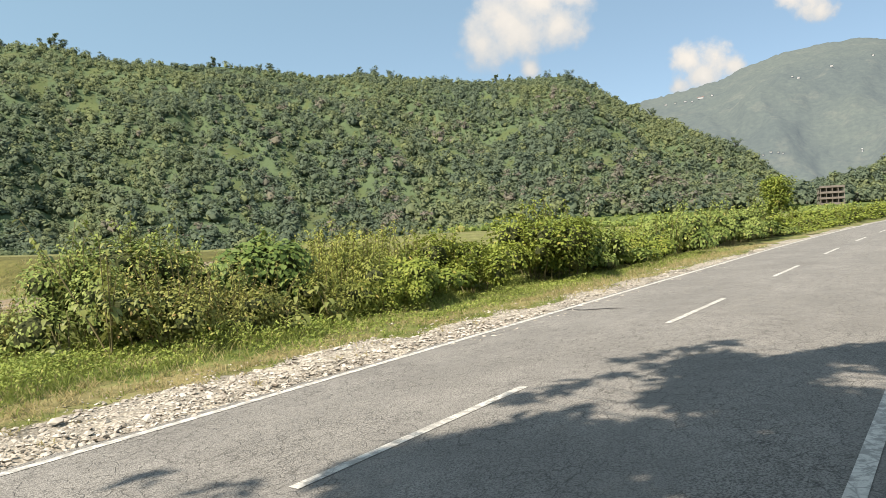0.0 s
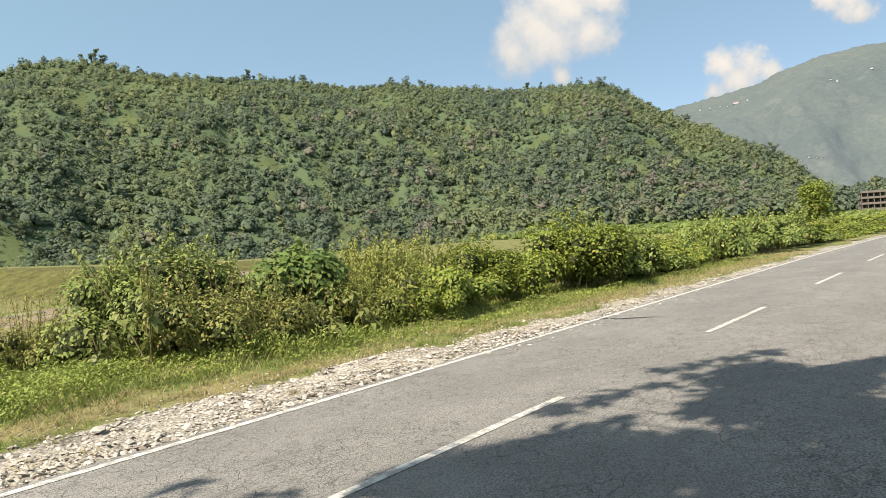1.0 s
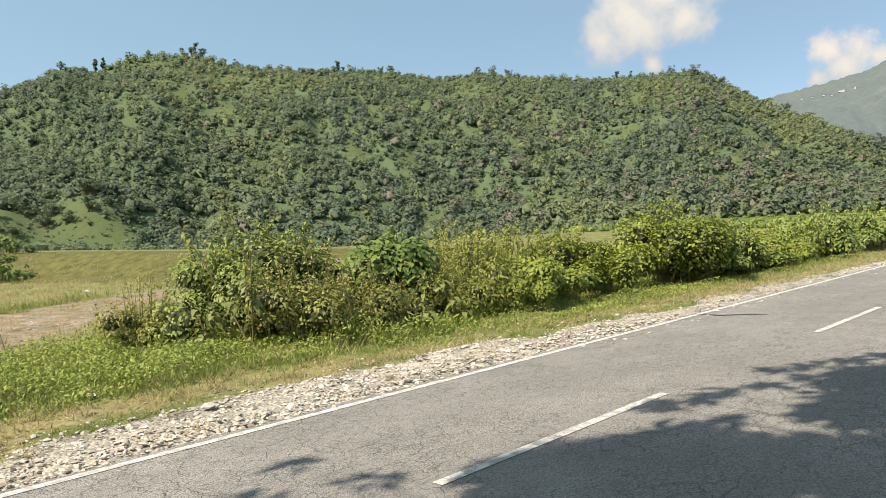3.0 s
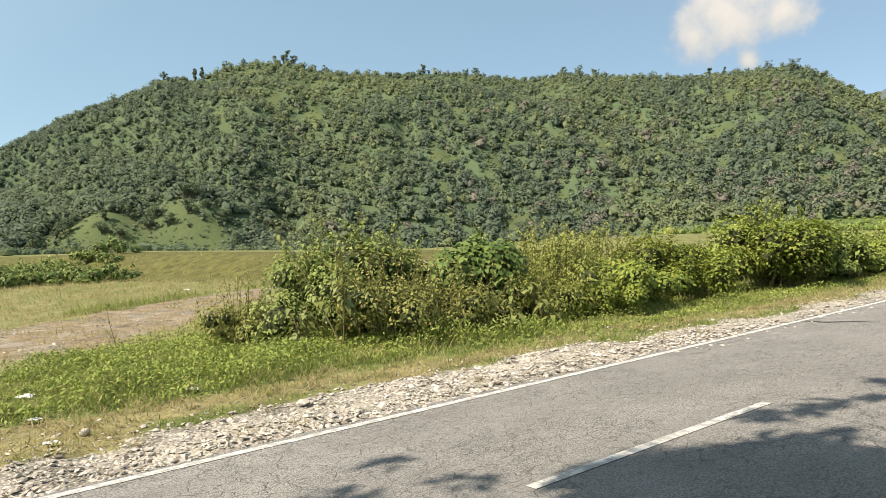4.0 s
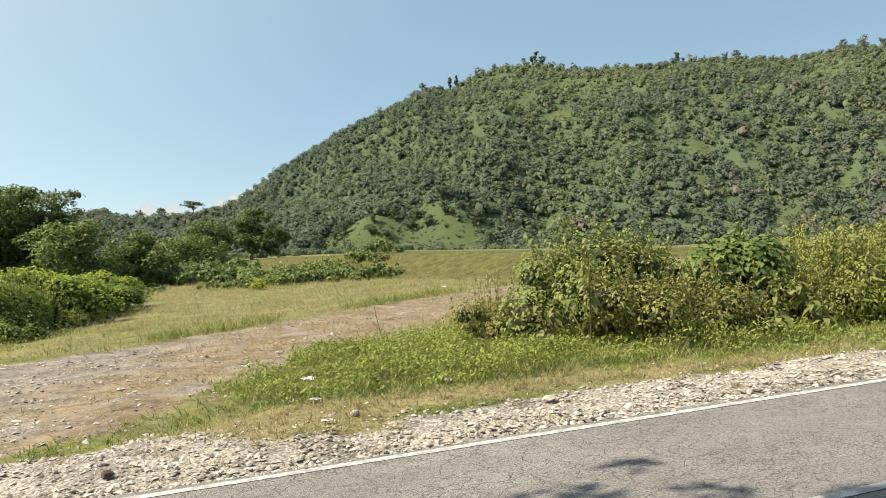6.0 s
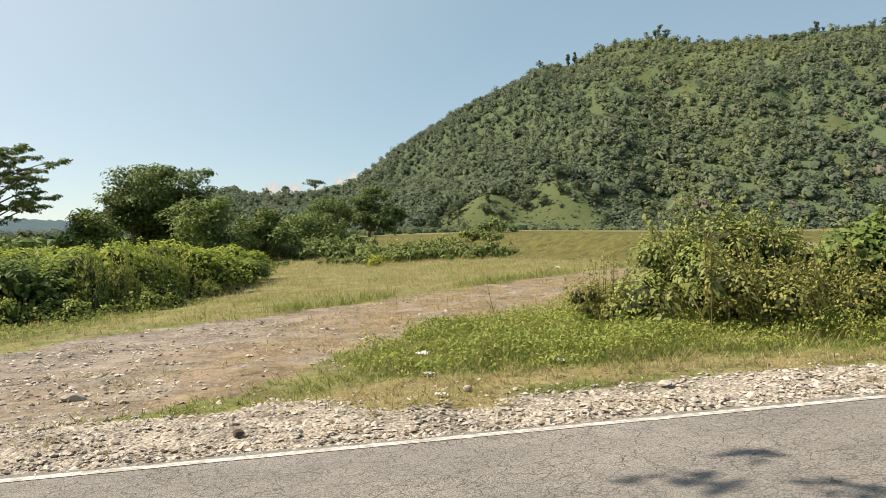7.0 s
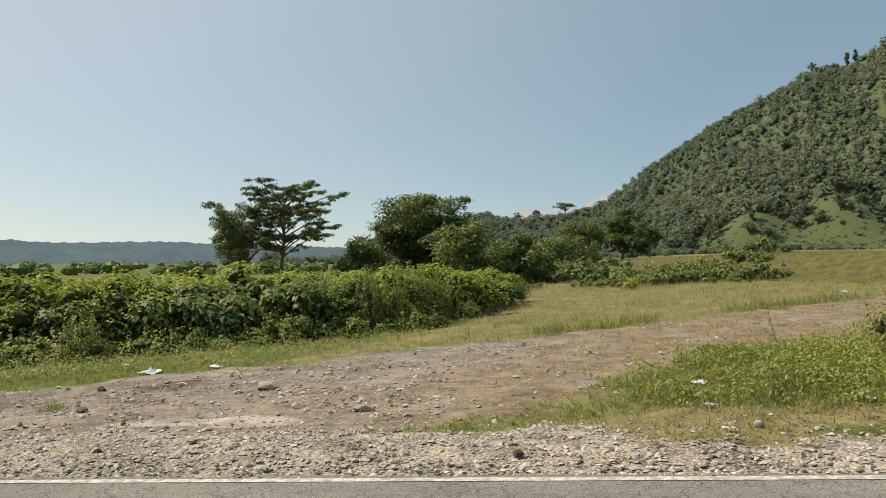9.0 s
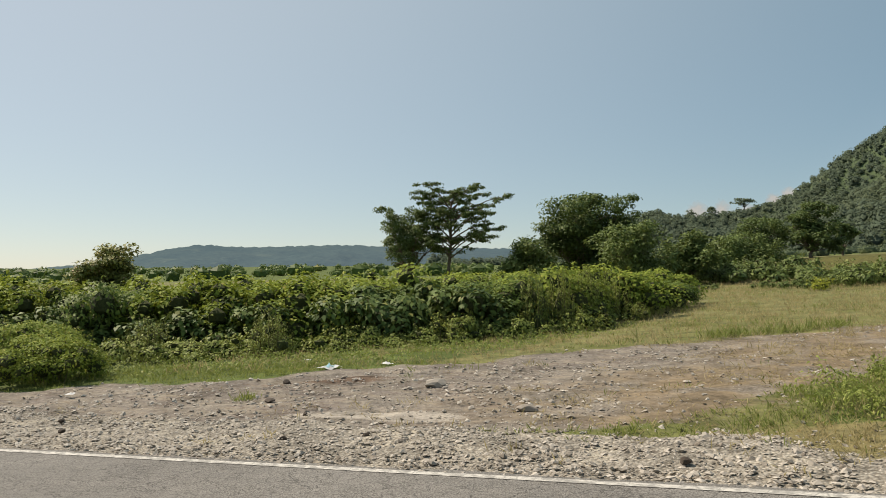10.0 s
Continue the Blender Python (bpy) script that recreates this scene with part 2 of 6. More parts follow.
def forest_material():
    """Far mixed forest: each tree a green of its own, some pale with blossom."""
    m = Mat("hazed_forest_leaf")
    rnd = m.n("ShaderNodeNewGeometry").outputs["Random Per Island"]
    # haze is put into these greens, paled and blued
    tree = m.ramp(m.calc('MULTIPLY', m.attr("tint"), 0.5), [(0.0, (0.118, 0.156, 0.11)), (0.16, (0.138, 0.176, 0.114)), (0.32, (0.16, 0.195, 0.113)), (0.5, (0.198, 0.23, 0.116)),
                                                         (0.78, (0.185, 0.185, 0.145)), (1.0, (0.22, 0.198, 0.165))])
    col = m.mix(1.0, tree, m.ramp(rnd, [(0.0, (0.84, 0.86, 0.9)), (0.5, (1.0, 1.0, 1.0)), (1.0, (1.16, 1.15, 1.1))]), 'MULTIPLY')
    thru = m.n("ShaderNodeBsdfTranslucent")
    m.link(col, thru.inputs[0])
    both = m.n("ShaderNodeMixShader")
    both.inputs[0].default_value = 0.38
    m.link(m.surface(col, 0.9, spec=0.1), both.inputs[1])
    m.link(thru.outputs[0], both.inputs[2])
    return m.done(both.outputs[0])


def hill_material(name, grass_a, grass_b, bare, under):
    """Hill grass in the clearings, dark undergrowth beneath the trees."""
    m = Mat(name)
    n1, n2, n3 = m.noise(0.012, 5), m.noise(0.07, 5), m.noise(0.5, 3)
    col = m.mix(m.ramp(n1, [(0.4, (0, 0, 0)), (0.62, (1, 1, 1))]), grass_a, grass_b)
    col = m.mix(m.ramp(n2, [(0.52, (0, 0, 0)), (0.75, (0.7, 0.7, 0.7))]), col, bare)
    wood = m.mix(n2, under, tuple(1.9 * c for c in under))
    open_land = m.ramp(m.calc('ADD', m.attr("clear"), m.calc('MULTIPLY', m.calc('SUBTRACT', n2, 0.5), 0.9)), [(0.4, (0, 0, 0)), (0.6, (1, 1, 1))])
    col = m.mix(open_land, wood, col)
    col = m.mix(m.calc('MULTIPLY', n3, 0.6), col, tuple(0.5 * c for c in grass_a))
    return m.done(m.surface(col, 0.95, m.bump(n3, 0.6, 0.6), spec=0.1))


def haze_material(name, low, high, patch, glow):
    """Land so far off that its haze is put in as a bluish glow."""
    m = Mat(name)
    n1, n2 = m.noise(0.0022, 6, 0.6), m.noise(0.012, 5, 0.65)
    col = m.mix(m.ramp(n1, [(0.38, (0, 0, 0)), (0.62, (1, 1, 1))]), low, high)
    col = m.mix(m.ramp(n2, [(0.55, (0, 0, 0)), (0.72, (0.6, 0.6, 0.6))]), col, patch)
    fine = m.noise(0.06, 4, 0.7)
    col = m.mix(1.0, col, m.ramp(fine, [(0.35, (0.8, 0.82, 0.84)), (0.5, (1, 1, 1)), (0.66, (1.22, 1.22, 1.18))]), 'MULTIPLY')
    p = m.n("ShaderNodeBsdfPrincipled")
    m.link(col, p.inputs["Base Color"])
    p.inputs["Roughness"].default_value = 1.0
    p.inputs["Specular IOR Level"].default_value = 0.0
    # emission stands in for the light scattered by the air
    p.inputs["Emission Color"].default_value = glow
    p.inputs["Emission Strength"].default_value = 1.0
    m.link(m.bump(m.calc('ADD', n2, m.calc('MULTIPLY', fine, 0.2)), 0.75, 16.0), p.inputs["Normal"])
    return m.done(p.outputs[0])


def cloud_material(lobes):
    """Vapour heaped in rounded lobes (x, y, radius on the cloud's own sheet), frayed at the rim."""
    m = Mat("cloud_vapour")
    where = m.coord()
    n = m.noise(2.3, 7, 0.58, where=where)
    field = None
    for x, y, r in lobes:
        d = m.n("ShaderNodeVectorMath", operation='DISTANCE')
        m.link(where, d.inputs[0])
        d.inputs[1].default_value = (x, y, 0)
        one = m.calc('SUBTRACT', 1.0, m.calc('DIVIDE', d.outputs["Value"], r))
        field = one if field is None else m.calc('SMOOTH_MAX', field, one)
    a = m.calc('ADD', field, m.calc('MULTIPLY', m.calc('SUBTRACT', n, 0.53), 1.9))
    alpha = m.ramp(a, [(0.0, (0, 0, 0)), (0.16, (0.18, 0.18, 0.18)), (0.45, (0.75, 0.75, 0.75)), (0.75, (0.97, 0.97, 0.97))])
    sep = m.n("ShaderNodeSeparateXYZ")
    m.link(where, sep.inputs[0])
    # sunlit tops and bluish undersides are painted into the glow
    up = m.calc('ADD', m.calc('MULTIPLY', sep.outputs[1], 0.4), m.calc('ADD', m.calc('MULTIPLY', n, 0.6), m.calc('MULTIPLY', field, 0.35)))
    em = m.n("ShaderNodeEmission")
    m.link(m.ramp(up, [(0.12, (0.55, 0.63, 0.73)), (0.45, (0.78, 0.82, 0.86)), (0.75, (0.98, 0.98, 0.97))]), em.inputs[0])
    em.inputs[1].default_value = 0.49
    tr = m.n("ShaderNodeBsdfTransparent")
    both = m.n("ShaderNodeMixShader")
    m.link(alpha, both.inputs[0])
    m.link(tr.outputs[0], both.inputs[1])
    m.link(em.outputs[0], both.inputs[2])
    return m.done(both.outputs[0])


ASPHALT, PAINT, GROUND, STONE = asphalt_material(), paint_material(), ground_material(), stone_material()
BARK = simple("grey_bark", (0.11, 0.085, 0.06), (0.20, 0.165, 0.125), 6)
STEM = simple("green_brown_stem", (0.13, 0.12, 0.05), (0.22, 0.18, 0.09), 8)
# colour of shrub cores: the shade between leaf masses, painted dark
DARK_CORE = simple("dark_shrub_core", (0.045, 0.056, 0.02), (0.10, 0.112, 0.04), 14, 0.95, 0.8, 0.03)
LEAF_GREEN = leaf_material("fresh_green_leaf", (0.06, 0.108, 0.026), (0.14, 0.198, 0.048), (0.29, 0.34, 0.098), (0.34, 0.30, 0.10), 0.17)
LEAF_WEED = leaf_material("fresh_weed_leaf", (0.12, 0.18, 0.036), (0.222, 0.282, 0.058), (0.345, 0.388, 0.1), (0.37, 0.35, 0.12), 0.2)
LEAF_STEMMY = leaf_material("yellow_weed_leaf", (0.085, 0.125, 0.028), (0.19, 0.23, 0.05), (0.345, 0.36, 0.10), (0.40, 0.32, 0.10), 0.2)
LEAF_BOWER = leaf_material("shaded_tree_leaf", (0.058, 0.1, 0.028), (0.115, 0.172, 0.048), (0.22, 0.275, 0.086), None, 0.2)
LEAF_HEDGE = leaf_material("creeper_leaf", (0.065, 0.108, 0.02), (0.152, 0.205, 0.036), (0.295, 0.335, 0.066), (0.32, 0.265, 0.07), 0.2)
LEAF_DRAPE = leaf_material("sunlit_creeper_leaf", (0.062, 0.108, 0.018), (0.165, 0.23, 0.034), (0.32, 0.385, 0.066), (0.36, 0.31, 0.07), 0.24, 0.7, 0.12)
LEAF_FRESH = leaf_material("lush_weed_leaf", (0.055, 0.105, 0.02), (0.11, 0.175, 0.033), (0.21, 0.28, 0.06), (0.27, 0.27, 0.08), 0.28)
LEAF_DARK = leaf_material("dark_vine_leaf", (0.038, 0.078, 0.02), (0.092, 0.15, 0.036), (0.20, 0.265, 0.072), (0.26, 0.25, 0.065), 0.16, 0.6, 0.2)
LEAF_BROWN = leaf_material("dull_brownish_leaf", (0.08, 0.102, 0.028), (0.185, 0.206, 0.055), (0.34, 0.34, 0.1), (0.38, 0.24, 0.12), 0.16)
LEAF_BROAD = leaf_material("broad_drooping_leaf", (0.07, 0.098, 0.03), (0.15, 0.18, 0.052), (0.31, 0.315, 0.1), (0.40, 0.25, 0.14), 0.2, 0.5, 0.3)
LEAF_TREE = leaf_material("tree_leaf", (0.05, 0.088, 0.028), (0.094, 0.145, 0.042), (0.17, 0.222, 0.066), None, 0.2)
# far leaf with the haze mixed into its bluish greens
LEAF_HILL = leaf_material("hazed_hill_leaf", (0.075, 0.112, 0.085), (0.105, 0.145, 0.1), (0.185, 0.225, 0.115), None, 0.3, 1.0)
BLADE_GREEN = leaf_material("green_grass_blade", (0.095, 0.142, 0.028), (0.155, 0.205, 0.046), (0.25, 0.285, 0.082), (0.38, 0.32, 0.14), 0.45)
BLADE_DRY = leaf_material("dry_grass_blade", (0.24, 0.21, 0.085), (0.33, 0.28, 0.13), (0.44, 0.37, 0.20), (0.24, 0.23, 0.07), 0.45)
YELLOW_PLANT = leaf_material("yellow_plant_leaf", (0.21, 0.25, 0.03), (0.31, 0.34, 0.045), (0.42, 0.44, 0.07), None, 0.35)
BLADE_STRAW = leaf_material("trampled_straw_blade", (0.22, 0.175, 0.085), (0.31, 0.25, 0.125), (0.42, 0.345, 0.19), (0.20, 0.20, 0.07), 0.3)
FOREST = forest_material()
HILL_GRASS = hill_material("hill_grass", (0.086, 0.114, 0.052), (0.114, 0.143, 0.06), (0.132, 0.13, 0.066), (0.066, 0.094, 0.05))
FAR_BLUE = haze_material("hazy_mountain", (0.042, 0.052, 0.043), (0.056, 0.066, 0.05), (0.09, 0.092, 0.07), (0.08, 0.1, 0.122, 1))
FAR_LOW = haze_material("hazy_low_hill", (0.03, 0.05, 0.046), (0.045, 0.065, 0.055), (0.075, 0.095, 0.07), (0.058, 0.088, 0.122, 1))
TAR = simple("old_tar", (0.035, 0.034, 0.033), (0.08, 0.078, 0.075), 5, 0.7)
CONCRETE = simple("raw_concrete", (0.16, 0.135, 0.118), (0.23, 0.20, 0.178), 0.6)
# shade of the open rooms, put into a dark wall colour
DARK_INSIDE = simple("unlit_room_wall", (0.06, 0.055, 0.05), (0.09, 0.08, 0.07), 0.5)
WHITE_WALL = simple("white_wall", (0.42, 0.42, 0.43), (0.5, 0.5, 0.5), 0.2)
RED_ROOF = simple("red_roof", (0.50, 0.16, 0.12), (0.58, 0.21, 0.15), 0.2)
PLASTIC_WHITE = simple("white_plastic_film", (0.60, 0.61, 0.60), (0.72, 0.73, 0.72), 8, 0.5)
PLASTIC_BLUE = simple("blue_plastic_film", (0.25, 0.5, 0.58), (0.4, 0.62, 0.68), 8, 0.4)
DARK_STONE = simple("dark_broken_stone", (0.065, 0.05, 0.04), (0.12, 0.095, 0.075), 10)


# ---------------------------------------------------------------- geometry helpers


def vnoise(x, y, seed=0):
    """Smooth value noise over numpy arrays, 0 to 1, with cells one unit wide."""
    x, y = np.asarray(x, float), np.asarray(y, float)
    xi, yi = np.floor(x).astype(np.int64), np.floor(y).astype(np.int64)
    fx, fy = x - xi, y - yi
    fx, fy = fx * fx * (3 - 2 * fx), fy * fy * (3 - 2 * fy)

    def corner(a, b):
        h = (a * 374761393 + b * 668265263 + seed * 1442695041) & 0x7FFFFFFF
        h = ((h ^ (h >> 13)) * 1274126177) & 0x7FFFFFFF
        return ((h ^ (h >> 16)) & 0xFFFF) / 65535.0

    low = corner(xi, yi) * (1 - fx) + corner(xi + 1, yi) * fx
    top = corner(xi, yi + 1) * (1 - fx) + corner(xi + 1, yi + 1) * fx
    return low * (1 - fy) + top * fy


def fractal(x, y, seed=0, octaves=4):
    total, amp, norm = 0.0, 1.0, 0.0
    for k in range(octaves):
        total = total + amp * vnoise(np.asarray(x) * 2 ** k, np.asarray(y) * 2 ** k, seed + 17 * k)
        norm += amp
        amp *= 0.5
    return total / norm


def smooth(a, b, x):
    t = np.clip((np.asarray(x, float) - a) / (b - a), 0, 1)
    return t * t * (3 - 2 * t)


class Geo:
    """Collects vertices and faces, and makes one mesh of them."""

    def __init__(self):
        self.v, self.f, self.t, self.n, self.count, self.soft = [], [], [], [], 0, False

    def add(self, verts, faces, tint=0.0, normal=None):
        verts = np.asarray(verts, float).reshape(-1, 3)
        self.v.append(verts)
        self.f.append(np.asarray(faces, np.int64) + self.count)
        self.t.append(np.broadcast_to(np.asarray(tint, float), (len(verts),)))
        self.soft |= normal is not None
        self.n.append(np.zeros((len(verts), 3)) if normal is None else np.asarray(normal, float).reshape(-1, 3))
        self.count += len(verts)
        return self

    def mesh(self, name, mat, shade=False):
        me = bpy.data.meshes.new(name)
        if not self.v:
            return me
        v = np.concatenate(self.v)
        sizes = np.concatenate([np.full(len(f), f.shape[1]) for f in self.f])
        loops = np.concatenate([f.ravel() for f in self.f])
        me.vertices.add(len(v))
        me.vertices.foreach_set("co", v.astype(np.float32).ravel())
        me.loops.add(len(loops))
        me.loops.foreach_set("vertex_index", loops.astype(np.int32))
        me.polygons.add(len(sizes))
        me.polygons.foreach_set("loop_start", np.concatenate([[0], np.cumsum(sizes)[:-1]]).astype(np.int32))
        me.polygons.foreach_set("use_smooth", np.full(len(sizes), shade or self.soft))
        tint = me.attributes.new("tint", 'FLOAT', 'POINT')
        tint.data.foreach_set("value", np.concatenate(self.t).astype(np.float32))
        me.materials.append(mat)
        me.update(calc_edges=True)
        me.validate()
        if self.soft:  # leaves shaded softly, as one mass
            me.normals_split_custom_set_from_vertices(np.concatenate(self.n).astype(np.float32))
        return me


def part(name, geo, material, parent=None, label="", kind="", shade=False):
    ob = new(name, geo.mesh(name, material, shade))
    if parent:
        ob.parent = parent
    return tagged(ob, label, kind=kind)


def unit(a):
    return a / np.maximum(np.linalg.norm(a, axis=-1, keepdims=True), 1e-9)


def leaves(geo, at, facing, along, length, width, fold=0.18, tint=0.0, mass=None):
    """One folded four-cornered leaf at each place: it faces one way and points along another. mass: the outward way of the foliage that it belongs to."""
    n = len(at)
    length, width = np.broadcast_to(length, (n,))[:, None], np.broadcast_to(width, (n,))[:, None]
    facing, along = unit(facing), np.asarray(along, float)
    along = unit(along - facing * (along * facing).sum(-1, keepdims=True))
    side = np.cross(facing, along)
    base, tip = at, at + along * length - facing * length * 0.12
    mid = at + along * length * 0.45
    v = np.stack([base, mid + side * width / 2 + facing * width * fold, tip, mid - side * width / 2 + facing * width * fold], 1).reshape(-1, 3)
    soft = None if mass is None else np.repeat(unit(0.55 * unit(mass) + facing), 4, axis=0)
    geo.add(v, np.arange(4 * n).reshape(n, 4)[:, ::-1], np.repeat(np.broadcast_to(tint, (n,)), 4), soft)


def tube(geo, points, radii, sides=5, tint=0.0):
    """A tapered stem through points."""
    p = np.asarray(points, float)
    r = np.broadcast_to(np.asarray(radii, float), (len(p),))
    d = unit(np.gradient(p, axis=0))
    ref = np.where(np.abs(d[:, 2:3]) > 0.9, [[1.0, 0, 0]], [[0, 0, 1.0]])
    a = unit(np.cross(d, ref))
    b = np.cross(d, a)
    ang = np.linspace(0, 2 * np.pi, sides, endpoint=False)
    ring = p[:, None] + r[:, None, None] * (np.cos(ang)[None, :, None] * a[:, None] + np.sin(ang)[None, :, None] * b[:, None])
    k = np.arange(len(p) - 1)[:, None] * sides
    j = np.arange(sides)[None]
    q = np.stack([k + j, k + (j + 1) % sides, k + sides + (j + 1) % sides, k + sides + j], -1).reshape(-1, 4)
    geo.add(ring.reshape(-1, 3), q, tint)


def ball(level):
    bm = bmesh.new()
    bmesh.ops.create_icosphere(bm, subdivisions=level, radius=1.0)
    v = np.array([x.co[:] for x in bm.verts])
    f = np.array([[c.index for c in p.verts] for p in bm.faces])
    bm.free()
    return v, f


BALL1, BALL2 = ball(1), ball(2)
CHIP = (np.array([(1, 0, 0), (-1, 0, 0), (0, 1, 0), (0, -1, 0), (0, 0, 1), (0, 0, -1), (0.62, 0.62, 0.45), (-0.62, 0.5, 0.5)], float),
        np.array([(0, 6, 4), (6, 2, 4), (2, 7, 4), (7, 1, 4), (1, 3, 4), (3, 0, 4), (0, 2, 6), (2, 1, 7), (2, 0, 5), (1, 2, 5), (3, 1, 5), (0, 3, 5)]))


def box(geo, x0, y0, z0, x1, y1, z1):
    v = [(x, y, z) for z in (z0, z1) for x, y in ((x0, y0), (x1, y0), (x1, y1), (x0, y1))]
    geo.add(v, [(3, 2, 1, 0), (4, 5, 6, 7), (0, 1, 5, 4), (1, 2, 6, 5), (2, 3, 7, 6), (3, 0, 4, 7)])


# ---------------------------------------------------------------- lie of the land
def ground_z(x, y):
    """The valley floor climbs with the road and lifts gently towards the hills."""
    x, y = np.asarray(x, float), np.asarray(y, float)
    px = np.where(x > -20, 0.0588 * x, -1.176 + 0.006 * (x + 20))
    yy = np.clip(y, -60, None)
    lift = 0.0004 * np.clip(yy - 25, 0, 62) ** 2 + 0.018 * np.clip(yy - 87, 0, 500)
    py = -0.0098 * np.clip(yy, -60, 100) + lift
    inland = (x - 17) * 0.963 + (y - 63) * 0.268
    bank = np.interp(y, [20, 34, 63, 90], [0.0, 1.1, 2.0, 2.0]) * smooth(0, 6.5, inland) * smooth(-4, 10, x) * smooth(120, 60, x)
    sag = 0.047 * np.clip(x - 25, 0, None) * smooth(45, 65, y) * smooth(1.6, 1.1, x / np.maximum(y, 1.0))  # level land behind the bank
    return px + py + bank - sag


def road_bend(x):
    """How far the road has swung towards the near side, uphill."""
    return 0.0011 * np.clip(np.asarray(x, float) - 26, 0, 90) ** 2


TRACK = np.array([(-16.0, 8.6), (-9.0, 10.4), (-4.0, 12.8), (0.2, 17.2), (4.6, 22.6), (9.5, 28.5), (16.0, 34.5), (21.0, 37.0), (27.0, 37.5)])
TRACK_HALF = np.array([2.2, 3.2, 4.0, 3.8, 3.4, 3.0, 2.6, 2.4, 2.0])


def track_gap(x, y):
    """Metres inside (positive) or outside the earth track."""
    best = np.full(np.shape(x), -99.0)
    for (ax, ay), (bx, by), ra, rb in zip(TRACK[:-1], TRACK[1:], TRACK_HALF[:-1], TRACK_HALF[1:]):
        dx, dy = bx - ax, by - ay
        t = np.clip(((x - ax) * dx + (y - ay) * dy) / (dx * dx + dy * dy), 0, 1)
        best = np.maximum(best, ra + (rb - ra) * t - np.hypot(x - ax - t * dx, y - ay - t * dy))
    return best


def gravel_edge(x):
    """How far the stony shoulder reaches from the road's far edge line."""
    return np.interp(x, [-40, -12, -6, 0, 2, 5, 9, 15, 25, 60], [9.0, 8.8, 8.6, 8.3, 8.2, 7.9, 7.75, 7.2, 6.9, 6.75])


def zones(x, y):
    tr = track_gap(x, y)
    wob = (fractal(x * 0.7, y * 0.7, 3) - 0.5)
    s = y + road_bend(x)
    gravel = smooth(0.35, -0.35, s - gravel_edge(x) + wob * 1.6) * smooth(5.5, 6.0, s)
    gravel = np.maximum(gravel, smooth(0.6, -0.4, s + 0.4) * smooth(-2.6, -1.4, s))
    earth = smooth(-0.8, 0.8, tr + wob * 2.2)
    earth = np.maximum(earth, smooth(0.4, -1.8, x + wob * 2.5 - 0.8 * (y - 9)) * smooth(7.9, 8.5, s) * smooth(12, 10, y))
    earth = earth * (1 - 0.2 * smooth(26, 40, y))
    green_patch = smooth(1.2, -0.4, np.maximum(np.abs(x - 6.1) - 4.6, np.abs(y - 12.3) - 3.0) + wob * 2) * (1 - earth)
    hedge_side = smooth(-2.5, -5.0, x + 0.25 * (30 - y)) * smooth(38, 30, y)
    lush = np.clip(np.maximum(np.maximum(green_patch, hedge_side * 0.95), 0.38 + 0.5 * wob) * (1 - 0.45 * smooth(20, 28, y) * smooth(-10, -4, x)), 0, 1)
    inland = (x - 17) * 0.963 + (y - 63) * 0.268
    lush = np.maximum(lush, fractal(x * 0.4, y * 0.4, 17) * smooth(-1.5, 0.5, inland) * smooth(10, 7, inland) * smooth(24, 34, y) * smooth(0, 8, x))
    lush = np.maximum(lush, 0.6 * smooth(14, 24, x) * smooth(11, 14, y) * smooth(0.5, -2, inland))
    earth = np.clip(earth - 0.3 * smooth(0.5, 0.75, fractal(x * 0.5, y * 0.5, 14)) * smooth(7.8, 9.5, y), 0, 1)
    lush = np.maximum(lush, smooth(14, 22, x) * smooth(9.4, 8.4, s) * 0.5)
    lush = np.maximum(lush, 0.95 * smooth(120, 200, np.hypot(x, y)))
    dry = smooth(1.0, 0.1, np.abs(s - gravel_edge(x) - 0.55)) * (np.interp(x, [5, 9], [0.3, 0.2]) + 0.75 * fractal(x * 0.8, y * 0.8, 15)) * smooth(-1, 1.5, x + wob * 3)
    dry = np.maximum(dry, 0.35 * fractal(x * 0.3, y * 0.3, 18) * smooth(-1.5, 0.5, inland) * smooth(10, 7, inland) * smooth(24, 34, y) * smooth(0, 8, x))
    mat_of_straw = smooth(1.2, 0.55, np.hypot((x - 1.7) / 1.25, (y - 8.15) / 0.95) + wob * 1.5)
    dry, gravel, lush, earth = np.maximum(dry, 0.95 * mat_of_straw), gravel * (1 - 0.85 * mat_of_straw), lush * (1 - 0.7 * mat_of_straw), earth * (1 - 0.8 * mat_of_straw)
    return lush, dry, earth, gravel


def bank_part(x, y):
    """1 on the grassy bank between the field and the flat land behind it."""
    inland = (x - 17) * 0.963 + (y - 63) * 0.268
    return smooth(-1.5, 0.5, inland) * smooth(14, 9, inland) * smooth(24, 34, y) * smooth(0, 8, x)


def before_bank(x, y):
    """1 on the field and the bank's face, 0 on the flat land behind."""
    return 1 - smooth(6, 8.5, (x - 17) * 0.963 + (y - 63) * 0.268) * smooth(24, 34, y)


def straw_part(x, y):
    """1 where trampled dry grass covers the track."""
    return smooth(-5.0, 0.5, x + 5.4 * (fractal(x * 0.5, y * 0.5, 16) - 0.5) - 0.25 * (y - 12)) * smooth(8.2, 9.2, y)


def lumps_at(x, y):
    """Small unevenness of the verge and field, smoothed out with distance."""
    d = np.hypot(x, y)
    return (fractal(x * 0.8, y * 0.8, 5) - 0.5) * 0.16 * smooth(75, 40, d) + (fractal(x * 3.1, y * 3.1, 6) - 0.5) * 0.05 * smooth(38, 24, d)


